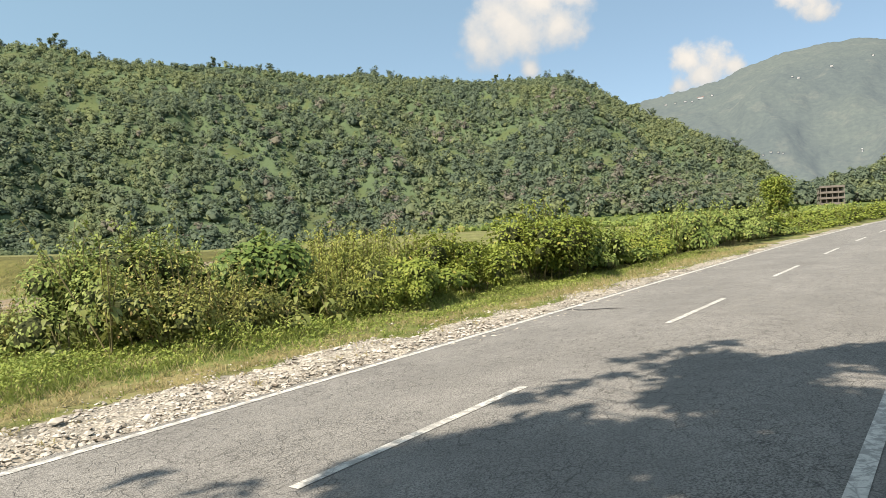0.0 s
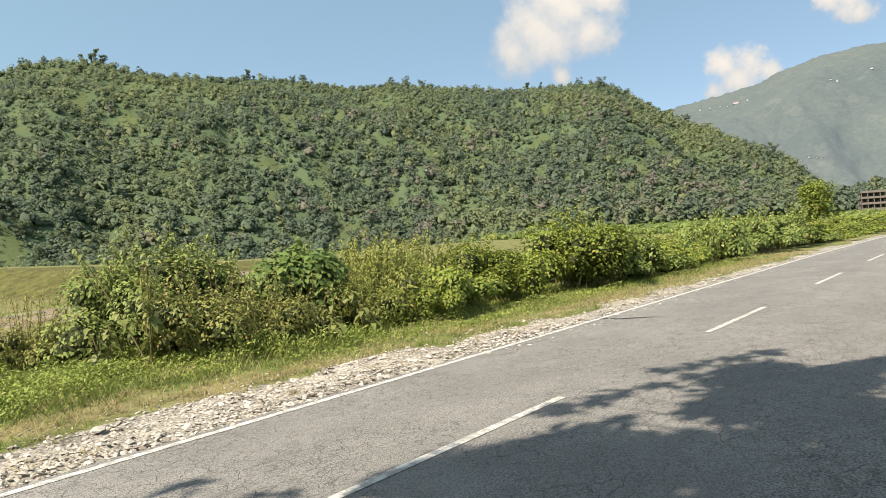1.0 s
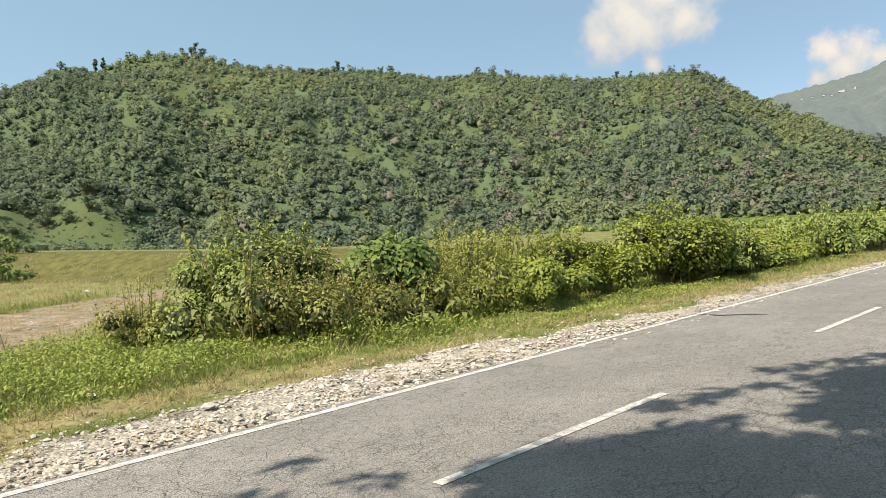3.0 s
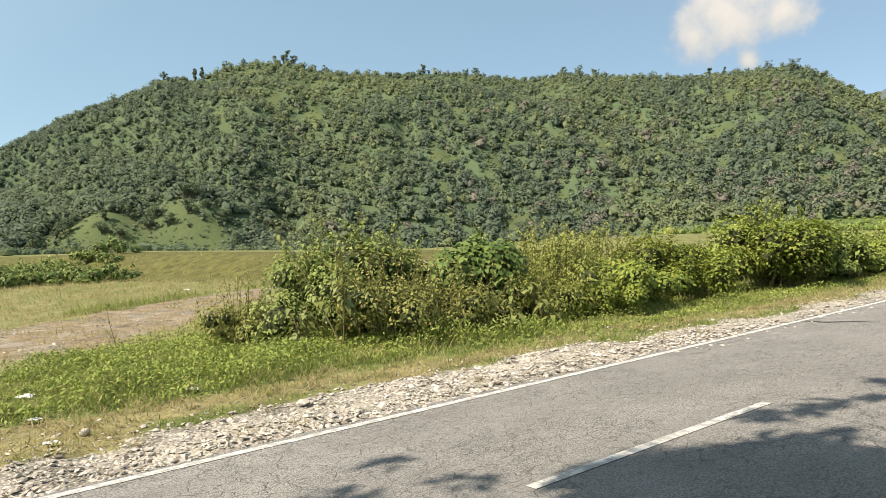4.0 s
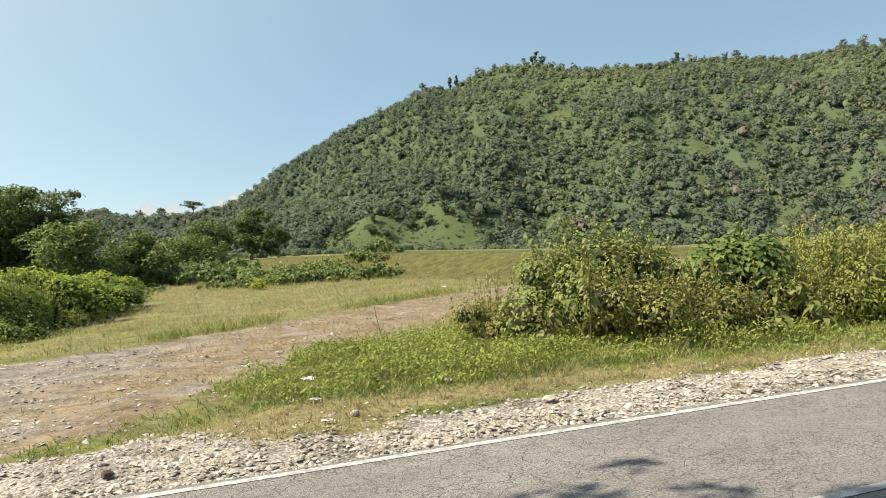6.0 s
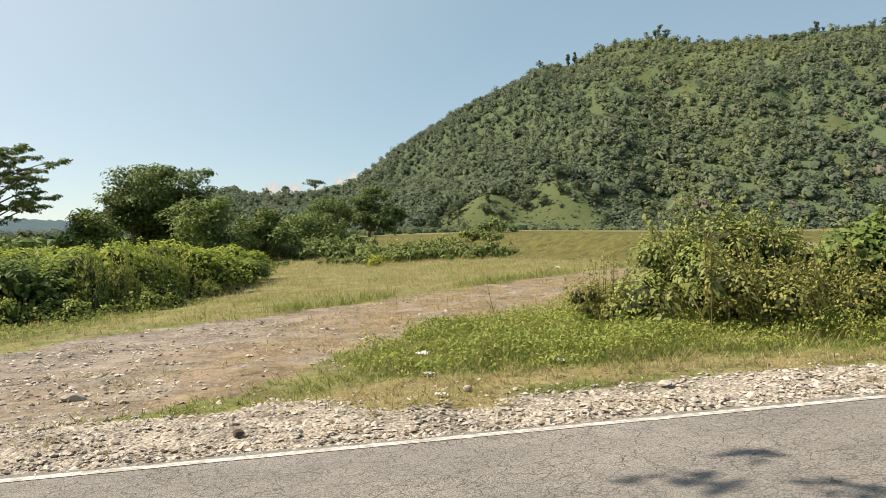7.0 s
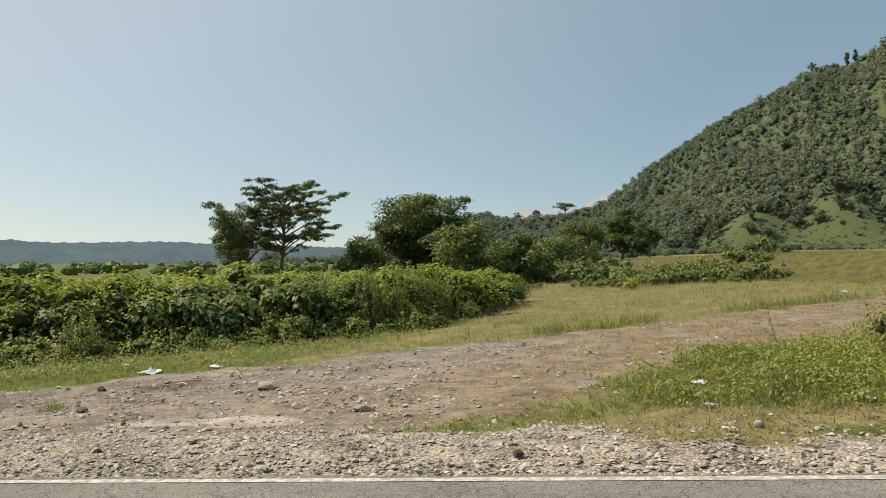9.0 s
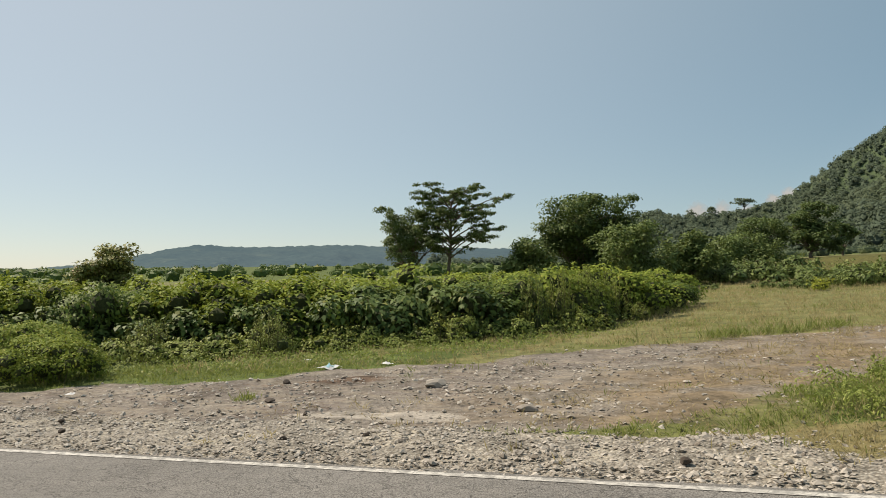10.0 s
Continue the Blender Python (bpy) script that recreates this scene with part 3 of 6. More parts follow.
def spread(near, fine, far, growth):
    """Grid lines: even over the near stretch, then ever wider."""
    a, b = near
    mid = list(np.arange(a, b + fine / 2, fine))
    step, hi, lo = fine, [b], [a]
    while hi[-1] < far:
        step *= growth
        hi.append(hi[-1] + step)
    step = fine
    while lo[-1] > -far:
        step *= growth
        lo.append(lo[-1] - step)
    return np.array(lo[:0:-1] + mid + hi[1:])


def build_ground():
    xs, ys = spread((-22, 28), 0.3, 4300, 1.09), spread((5.0, 34), 0.3, 4300, 1.09)
    X, Y = np.meshgrid(xs, ys)
    Z = ground_z(X, Y)
    lush, dry, earth, gravel = zones(X, Y)
    s = Y + road_bend(X)
    off_road = np.clip(np.maximum(smooth(6.2, 7.0, s), smooth(0.0, -1.0, s)), 0, 1)
    lumps = lumps_at(X, Y)
    ruts = -0.05 * earth * (np.exp(-((track_gap(X, Y) - 1.3) / 0.35) ** 2) + np.exp(-((track_gap(X, Y) - 2.7) / 0.35) ** 2))
    Z = Z + off_road * (lumps + ruts) - 0.03 * (1 - off_road)
    Z = Z - 0.00000012 * np.clip(np.hypot(X, Y) - 900, 0, None) ** 2
    n, m = X.shape
    k = np.arange(n * m).reshape(n, m)
    q = np.stack([k[:-1, :-1], k[:-1, 1:], k[1:, 1:], k[1:, :-1]], -1).reshape(-1, 4)
    g = Geo().add(np.stack([X, Y, Z], -1), q)
    me = g.mesh("ground", GROUND, True)
    bank = 0.95 * bank_part(X, Y)
    soil = 0.85 * np.exp(-((X + 7.9) / 1.7) ** 2 - ((Y - 12.7 - 0.2 * (X + 7.9)) / 0.65) ** 2)
    bare = np.exp(-(((X + 5.0) / 1.5) ** 4) - ((Y - 9.1) / 0.46) ** 4)
    straw = straw_part(X, Y)
    for name, a in (("lush", lush), ("dry", dry), ("earth", earth), ("gravel", gravel), ("straw", straw), ("bank", bank), ("soil", soil), ("bare", bare)):
        me.attributes.new(name, 'FLOAT', 'POINT').data.foreach_set("value", a.astype(np.float32).ravel())
    return tagged(new("ground", me), "valley floor of grass, dry grass and bare stony earth", "ground", kind="structure")


ground = build_ground()


# ---------------------------------------------------------------- road
ROAD_X = np.concatenate([np.arange(-60, 40, 0.5), np.arange(40, 150, 1.0)])


def ribbon(y0, y1, lift, x0=-60.0, x1=150.0, thick=0.0, ragged=0.0, columns=1):
    """A strip along the road between two distances across it."""
    xs = ROAD_X[(ROAD_X >= x0 - 1e-6) & (ROAD_X <= x1 + 1e-6)]
    xs = np.unique(np.concatenate([[x0], xs, [x1]]))
    g = Geo()
    rag = (fractal(xs * 1.9, xs * 0, 8) - 0.5) * ragged
    cols = []
    for t in np.linspace(0, 1, columns + 1):
        y = y0 + (y1 - y0) * t + rag * (1 if t == 1 else 0) - road_bend(xs)
        cols.append(np.stack([xs, y, ground_z(xs, y) + lift], -1))
    if thick:
        for c, where in ((cols[0], 0), (cols[-1], len(cols) + 1)):
            low = c.copy()
            low[:, 2] -= thick
            cols.insert(where, low)
    v = np.stack(cols, 1)
    n, m = v.shape[:2]
    k = np.arange(n * m).reshape(n, m)
    g.add(v, np.stack([k[:-1, :-1], k[1:, :-1], k[1:, 1:], k[:-1, 1:]], -1).reshape(-1, 4))
    return g


road = tagged(new("road", ribbon(0.06, 6.22, 0.012, thick=0.07, ragged=0.16, columns=6).mesh("road", ASPHALT, False)),
              "worn grey asphalt road with fine cracks, climbing beside the verge", "road", kind="structure")
for nm, ya in (("edge_line", 6.02), ("edge_line", 0.31)):
    part(nm, ribbon(ya, ya + (0.11 if ya > 1 else 0.12), 0.017), PAINT, road, "worn white edge line")
for k in range(-3, 12):
    x0 = 3.75 + 7.55 * k
    part("lane_dash", ribbon(3.50, 3.60, 0.017, x0, x0 + 3.15), PAINT, road, "worn white centre dash")


seam = Geo()
sy = np.linspace(4.9, 6.15, 16)
sx = 13.15 - 0.25 * (sy - 4.9) + (fractal(sy * 3, sy * 0, 9) - 0.5) * 0.3
half = 0.07 * np.sin(np.linspace(0.2, 3.0, 16)) * (0.6 + fractal(sy * 5, sy * 0 + 4, 10))
sz = ground_z(sx, sy) + 0.0165
seam.add(np.concatenate([np.stack([sx - half, sy, sz], -1), np.stack([sx + half, sy, sz], -1)]), [(k, k + 1, k + 17, k + 16) for k in range(15)])
part("tar_seam", seam, TAR, road, "dark patched crack across the asphalt")


# ---------------------------------------------------------------- hills
RIDGE = [(-24, 0.2), (-16, 0.8), (-12.5, 2.2), (-10.5, 3.2), (-8.2, 3.9), (-6.6, 4.3), (-4.9, 3.8), (-2.5, 3.8), (-0.2, 4.1), (2.0, 4.8), (4.1, 6.2), (6.2, 7.8), (8.7, 9.3), (10.6, 10.45),
         (15, 12.65), (17.3, 14.1), (19.6, 14.1), (21.8, 15.15), (24.1, 15.7), (26.3, 15.7), (28.9, 15.1), (32.8, 15.05), (37, 15.2), (41, 15.0),
         (44.6, 14.5), (49, 14.75), (54.4, 14.0), (58.9, 13.8), (62.4, 14.0), (64.2, 14.0), (65.9, 13.2), (68.4, 11.7), (70.4, 10.5), (72.4, 9.6),
         (74.4, 8.5), (76.3, 7.7), (77.8, 6.6), (78.9, 5.4), (80.3, 4.5), (82.0, 4.5), (84, 5.0), (86, 5.8), (92, 6.5)]
RIDGE_AZ, RIDGE_EL = np.array(RIDGE).T


def hill_place(az, s):
    """A point of the forested hill: az in degrees round the valley, s from its foot (0) over the ridge (1) to its back."""
    az, s = np.asarray(az, float), np.asarray(s, float)
    foot = np.interp(az, [-14, 5, 25, 45, 65, 78, 86], [520, 430, 395, 400, 410, 450, 500])
    top = np.interp(az, [-14, 0, 12, 25, 45, 65, 80, 86], [700, 690, 740, 780, 765, 715, 600, 590])
    c, d = np.sin(np.radians(az)), np.cos(np.radians(az))
    zf = ground_z(foot * c, foot * d) - 1.0
    zt = 1.66 + top * np.tan(np.radians(np.interp(az, RIDGE_AZ, RIDGE_EL)))
    u = np.clip(s, 0, 1)
    rise = 0.75 * u + 0.25 * np.sin(u * np.pi / 2)
    mound = 12.0 * np.exp(-((u - 0.11) / 0.06) ** 2) * (np.exp(-((az - 13.3) / 2.4) ** 2) + 1.1 * np.exp(-((az - 19.4) / 2.1) ** 2))
    gully = np.exp(-((az - 26.0 - 1.5 * u) / 2.3) ** 2) * 15 * smooth(0.0, 0.12, u) * smooth(0.75, 0.3, u)
    gully = gully + np.exp(-((az - 35.4) / 0.9) ** 2) * 12 * np.exp(-((u - 0.42) / 0.1) ** 2)
    lean = az + 16.0 * u  # spurs run down to one side
    folds = (fractal(lean * 0.11, u * 2.2, 21, 3) - 0.5) * 46 + (fractal(lean * 0.34 + 7, u * 6.5, 22, 3) - 0.5) * 17
    z = zf + (zt - zf) * rise + np.sin(np.pi * u) * (folds - 4) - gully + mound
    z = np.where(s > 1, zt - (s - 1) * 130, z)
    r = foot + (top - foot) * s
    return np.stack([r * c, r * d, z], -1)


def hill_rise(az, el):
    """How far up the hill the line of sight at that bearing and height angle meets it."""
    steps = np.linspace(0, 1, 120)
    p = hill_place(np.full(120, float(az)), steps)
    seen = np.degrees(np.arctan2(p[:, 2] - 1.66, np.hypot(p[:, 0], p[:, 1])))
    return float(steps[min(int(np.argmax(seen >= el)), 119)]) if (seen >= el).any() else 0.98


# grassy clearings: bearing, height angle, half width and half height in degrees
GLADES = [(54.4, 8.5, 1.5, 0.8), (59.7, 9.8, 1.9, 0.6), (59.6, 7.2, 0.7, 1.0), (58.0, 12.5, 1.0, 0.6), (60.2, 12.2, 0.9, 0.9), (38.1, 6.5, 1.2, 0.45), (38.8, 8.4, 1.5, 0.5),
          (39.5, 12.3, 0.8, 0.8), (48.8, 12.1, 0.7, 0.4), (51.8, 13.6, 1.5, 0.5), (44.4, 3.6, 1.3, 0.6), (20.8, 11.6, 1.4, 0.6), (25.2, 12.9, 0.9, 1.0), (28.4, 11.7, 1.1, 1.1),
          (23.5, 14.9, 1.6, 0.5), (68.5, 8.8, 1.0, 0.5), (66.4, 7.1, 1.6, 0.8), (30.8, 8.0, 1.0, 0.5), (38.6, 13.0, 1.2, 0.4), (17.5, 4.6, 1.6, 0.8)]
# the grassy knolls at the hill's foot: bearing and how far up the grass goes
KNOLL_AZ = np.array([6.0, 7.1, 10.2, 13.7, 16.4, 19.6, 21.4, 22.6, 23.4])
KNOLL_S = np.array([-0.1, 0.0, *(hill_rise(a, e) for a, e in ((10.2, 3.3), (13.7, 4.3), (16.4, 3.9), (19.6, 4.7), (21.4, 3.3))), 0.0, -0.1])
GLADE_S = [(a, hill_rise(a, e), w * 0.72, h * 0.043) for a, e, w, h in GLADES]


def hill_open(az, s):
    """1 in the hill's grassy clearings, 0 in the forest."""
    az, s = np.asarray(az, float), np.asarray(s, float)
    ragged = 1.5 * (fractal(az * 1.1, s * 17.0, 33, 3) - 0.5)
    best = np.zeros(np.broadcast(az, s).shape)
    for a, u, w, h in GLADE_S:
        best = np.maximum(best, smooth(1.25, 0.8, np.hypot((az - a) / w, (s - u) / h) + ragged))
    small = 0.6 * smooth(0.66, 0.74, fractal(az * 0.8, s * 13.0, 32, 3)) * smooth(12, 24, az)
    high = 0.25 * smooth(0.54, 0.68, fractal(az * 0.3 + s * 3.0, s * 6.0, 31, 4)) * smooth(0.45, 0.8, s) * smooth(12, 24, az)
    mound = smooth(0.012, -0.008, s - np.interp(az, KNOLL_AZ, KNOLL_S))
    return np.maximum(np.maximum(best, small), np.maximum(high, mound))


def build_hill():
    az, s = np.linspace(-24, 92, 341), np.concatenate([np.linspace(-0.02, 1, 90), np.linspace(1.03, 1.6, 10)])
    A, S = np.meshgrid(az, s)
    v = hill_place(A, S)
    n, m = A.shape
    k = np.arange(n * m).reshape(n, m)
    g = Geo().add(v, np.stack([k[:-1, :-1], k[:-1, 1:], k[1:, 1:], k[1:, :-1]], -1).reshape(-1, 4))
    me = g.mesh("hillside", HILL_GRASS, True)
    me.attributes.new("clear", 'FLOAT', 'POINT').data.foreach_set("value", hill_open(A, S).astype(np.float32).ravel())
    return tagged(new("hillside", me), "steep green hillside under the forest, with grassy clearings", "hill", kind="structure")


build_hill()


def crown_kind(rng, cards, flat, card):
    """A far tree crown: a dark lump inside a shell of leaf clumps. Returns vertices, faces, and a mask of the clumps."""
    g = Geo()
    v, f = BALL1
    lump = v * (0.55 + 0.3 * rng.random((len(v), 1)))
    g.add(lump * [1, 1, flat], f)
    d = unit(rng.normal(size=(cards, 3)) + [0, 0, 0.25])
    big = unit(rng.normal(size=(5, 3)))
    bulge = 0.7 + 0.42 * np.max(d @ big.T, axis=1)[:, None] * rng.random((cards, 1))
    leaves(g, d * bulge * [1, 1, flat], d + rng.normal(size=(cards, 3)) * 0.26, rng.normal(size=(cards, 3)), card + 0.65 * card * rng.random(cards), card, 0.1)
    return np.concatenate(g.v), g.f


def canopy_kind(rng, lobes, per, flat, size, core=True):
    """A forest tree seen from far: several lobes of leaf clumps, lit on top and open between, round a small inner mass."""
    g = Geo()
    if core:
        v, f = CHIP
        g.add(v * (0.48 + 0.2 * rng.random((len(v), 1))) * [1, 1, flat] + [0, 0, -0.05], f)
    a = np.linspace(0, 2 * np.pi, lobes, endpoint=False) + rng.uniform(-0.5, 0.5, lobes)
    reach = rng.uniform(0.25, 0.6, lobes)
    reach[0] = 0.08
    mid = np.stack([np.cos(a) * reach, np.sin(a) * reach, (rng.uniform(-0.2, 0.45, lobes) + 0.35 * (1 - reach)) * flat], -1)
    for c in mid:
        r = rng.uniform(0.3, 0.5)
        d = unit(rng.normal(size=(per, 3)) + [0, 0, 0.35])
        leaves(g, c + d * r * [1, 1, 0.75] * (0.7 + 0.45 * rng.random((per, 1))), d * 0.7 + c * 0.7 + [0, 0, 0.15] + rng.normal(size=(per, 3)) * 0.16, rng.normal(size=(per, 3)) * [1, 1, 0.6],
               size * rng.uniform(0.7, 1.4, per), size * rng.uniform(0.6, 1.0, per), 0.12)
    return np.concatenate(g.v), g.f


def scatter_forest():
    """Tree crowns over the hill, thinner in its clearings, as one mesh."""
    rng = np.random.default_rng(11)
    kinds = [canopy_kind(rng, lb, pr, fl, 0.37) for lb, pr, fl in ((4, 9, 0.85), (5, 7, 0.75), (5, 8, 0.9), (4, 9, 1.0), (5, 7, 0.7), (3, 11, 1.25))]
    kinds += [canopy_kind(rng, 3, 3, fl, 0.72, False) for fl in (0.4, 0.5, 0.65)]
    az = rng.uniform(-24, 91, 46000)
    s = rng.uniform(0, 1, 46000) ** 0.95 * 1.01
    wild = hill_open(az, s)
    keep = rng.random(len(az)) > 0.86 * wild
    keep &= ~((s < 0.06) & (az < 5))
    az, s = az[keep][:12600], s[keep][:12600]
    tall = len(az)
    az, s = np.concatenate([az, rng.uniform(-12, 86, 15000)]), np.concatenate([s, rng.uniform(0.03, 1.0, 15000)])
    n = len(az)
    p = hill_place(az, s)
    g = Geo()
    wild = hill_open(az, s)
    size = rng.uniform(2.1, 4.9, n) * (1 - 0.55 * wild) * np.where(rng.random(n) < 0.1, 1.35, 1.0) * np.interp(s, [0, 0.3, 0.75, 0.97, 1.0], [1.25, 1.1, 0.95, 0.85, 0.7])
    stand = fractal(az * 0.22 + s * 2, s * 4, 41, 4)
    shade = np.clip(stand * 2.3 - 0.88 + 0.3 * (s - 0.35) + rng.normal(size=n) * 0.22, 0, 1)
    shade = np.where(rng.random(n) < 0.09, 0.9, shade) * np.interp(az, [2, 16, 28], [0.3, 0.55, 1.0])
    bloom = rng.random(n) < np.interp(az, [20, 45, 62, 74, 80], [0.0, 0.04, 0.12, 0.12, 0.02]) * smooth(0.85, 0.6, s) * smooth(0.42, 0.6, fractal(az * 0.4, s * 8, 42, 3)) * 1.8
    which = rng.integers(0, 6, n)
    which[tall:] = rng.integers(6, 9, n - tall)
    size[tall:] = rng.uniform(1.3, 2.9, n - tall) * (1 - 0.5 * wild[tall:])
    shade[tall:] = np.clip(shade[tall:] * 0.85 + 0.1 + 0.4 * wild[tall:], 0, 1)
    shade = np.where(bloom, 1.6 + 0.4 * rng.random(n), shade)
    for k, (v, faces) in enumerate(kinds):
        pick = np.where(which == k)[0]
        if not len(pick):
            continue
        a = rng.uniform(0, 2 * np.pi, len(pick))
        c, d = np.cos(a), np.sin(a)
        sz = size[pick]
        x = (v[None, :, 0] * c[:, None] - v[None, :, 1] * d[:, None]) * sz[:, None] + p[pick, 0, None]
        y = (v[None, :, 0] * d[:, None] + v[None, :, 1] * c[:, None]) * sz[:, None] + p[pick, 1, None]
        z = v[None, :, 2] * sz[:, None] * rng.uniform(0.8, 1.2, len(pick))[:, None] + p[pick, 2, None] + (0.62 if k < 6 else 0.3) * sz[:, None]
        verts = np.stack([x, y, z], -1)
        out = unit(v * [1, 1, 1.2] + [0, 0, 0.55])
        soft = np.stack([out[None, :, 0] * c[:, None] - out[None, :, 1] * d[:, None], out[None, :, 0] * d[:, None] + out[None, :, 1] * c[:, None], np.broadcast_to(out[None, :, 2], x.shape)], -1)
        off = (np.arange(len(pick)) * len(v))[:, None, None]
        base = g.count
        g.add(verts, np.zeros((0, 4), int), np.repeat(shade[pick], len(v)), soft)
        g.f.pop()
        for f in faces:
            g.f.append((f[None] + off).reshape(-1, f.shape[1]) + base)
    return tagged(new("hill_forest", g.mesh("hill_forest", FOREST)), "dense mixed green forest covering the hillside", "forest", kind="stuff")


scatter_forest()


def range_z(zt, az, s, seed, rough):
    """Height of distant hills, from their foot (s 0) to their skyline (s 1)."""
    u = np.clip(s, 0, 1)
    z = -40 + (zt + 42) * u ** 0.9 + np.sin(np.pi * u) * (fractal(az * 0.22 + s * 1.6, s * 4.0 - az * 0.06, seed, 4) - 0.5) * rough
    return z + smooth(0.93, 1.0, s) * (fractal(az * 4.0, s * 0, seed + 3, 4) - 0.5) * (rough * 0.02 + 9)


MOUNTAIN = [(60, 7), (66, 10.6), (69.2, 11.5), (71.5, 11.9), (73.4, 12.2), (75.5, 12.55), (77.3, 13.3), (79.7, 13.9), (81.6, 14.1), (84.1, 14.15), (85.0, 14.05), (86.1, 13.75),
            (88, 13.3), (95, 11), (104, 8), (112, 5)]


def far_range(name, table, dist, depth, mat, label, seed, rough):
    """Distant hills along a skyline given by bearing and height angle."""
    ta, te = np.array(table).T
    az, s = np.linspace(ta[0], ta[-1], 300), np.linspace(0, 1.25, 91 if rough > 100 else 36)
    A, S = np.meshgrid(az, s)
    zt = dist * np.tan(np.radians(np.interp(A, ta, te)))
    R = dist - depth * (1 - S)
    z = range_z(zt, A, S, seed, rough)
    z = np.where(S > 1, zt - (S - 1) * 500, z)
    n, m = A.shape
    k = np.arange(n * m).reshape(n, m)
    g = Geo().add(np.stack([R * np.sin(np.radians(A)), R * np.cos(np.radians(A)), z], -1),
                  np.stack([k[:-1, :-1], k[:-1, 1:], k[1:, 1:], k[1:, :-1]], -1).reshape(-1, 4))
    return tagged(new(name, g.mesh(name, mat, True)), label, "mountain", kind="structure")


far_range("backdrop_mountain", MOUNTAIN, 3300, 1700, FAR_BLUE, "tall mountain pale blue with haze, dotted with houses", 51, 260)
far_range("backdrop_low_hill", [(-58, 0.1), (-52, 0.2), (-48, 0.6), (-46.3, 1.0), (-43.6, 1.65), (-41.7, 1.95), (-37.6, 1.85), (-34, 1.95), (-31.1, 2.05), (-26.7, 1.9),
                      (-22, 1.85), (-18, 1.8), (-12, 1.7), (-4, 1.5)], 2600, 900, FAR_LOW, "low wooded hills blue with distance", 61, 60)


# ---------------------------------------------------------------- clouds
def cloud(az, el, wide, high, lobes):
    """A cloud bank far behind the hills, of that many degrees across and up."""
    d = 4200.0
    c = Vector((math.sin(radians(az)) * math.cos(radians(el)), math.cos(radians(az)) * math.cos(radians(el)), math.sin(radians(el)))) * d
    k = high / wide
    g = Geo().add([(-1, -k, 0), (1, -k, 0), (1, k, 0), (-1, k, 0)], [(0, 1, 2, 3)])
    ob = new("cloud", g.mesh("cloud", cloud_material(lobes)))
    ob.matrix_world = look(c, (0, 0, 0)) @ Matrix.Rotation(math.pi, 4, 'Y') @ Matrix.Scale(d * math.tan(radians(wide / 2)), 4)
    return tagged(ob, "bright white cumulus cloud over the hills", "cloud", "clouds", "structure")


cloud(61.0, 18.0, 15.0, 11.0, ((-0.42, -0.16, 0.34), (-0.12, 0.0, 0.46), (0.16, 0.2, 0.44), (0.36, -0.02, 0.28), (0.0, 0.36, 0.42), (0.5, 0.32, 0.3), (0.06, -0.44, 0.14)))
cloud(74.3, 13.8, 8.0, 6.0, ((-0.2, 0.12, 0.42), (0.22, 0.08, 0.40), (0.0, -0.2, 0.42), (-0.42, -0.32, 0.25), (0.5, -0.06, 0.24)))
cloud(81.2, 16.8, 7.0, 6.4, ((-0.1, 0.25, 0.42), (0.16, 0.08, 0.42), (0.3, -0.14, 0.28), (-0.3, 0.42, 0.3)))
cloud(-2.2, 4.3, 7.0, 2.6, ((-0.4, -0.1, 0.35), (0.1, 0.02, 0.3), (0.55, -0.08, 0.3)))
cloud(2.2, 5.0, 4.0, 2.2, ((-0.2, -0.05, 0.4), (0.25, 0.15, 0.42)))


# ---------------------------------------------------------------- shade trees, trees and shrubs
def holder(name, x, y, label, category, group="", sink=0.03, turn=0.0, size=1.0):
    """An Empty standing on the ground, to carry a thing's parts."""
    ob = new(name)
    ob.matrix_world = Matrix.Translation((x, y, float(ground_z(x, y)) - sink)) @ Matrix.Rotation(turn, 4, 'Z') @ Matrix.Scale(size, 4)
    return tagged(ob, label, category, group)


def set_at(ob, x, y, turn, sx=1.0, sz=1.0, sink=0.05):
    return copy_thing(ob, Matrix.Translation((x, y, float(ground_z(x, y)) - sink)) @ Matrix.Rotation(turn, 4, 'Z') @ Matrix.Diagonal((sx, sx, sz, 1)))


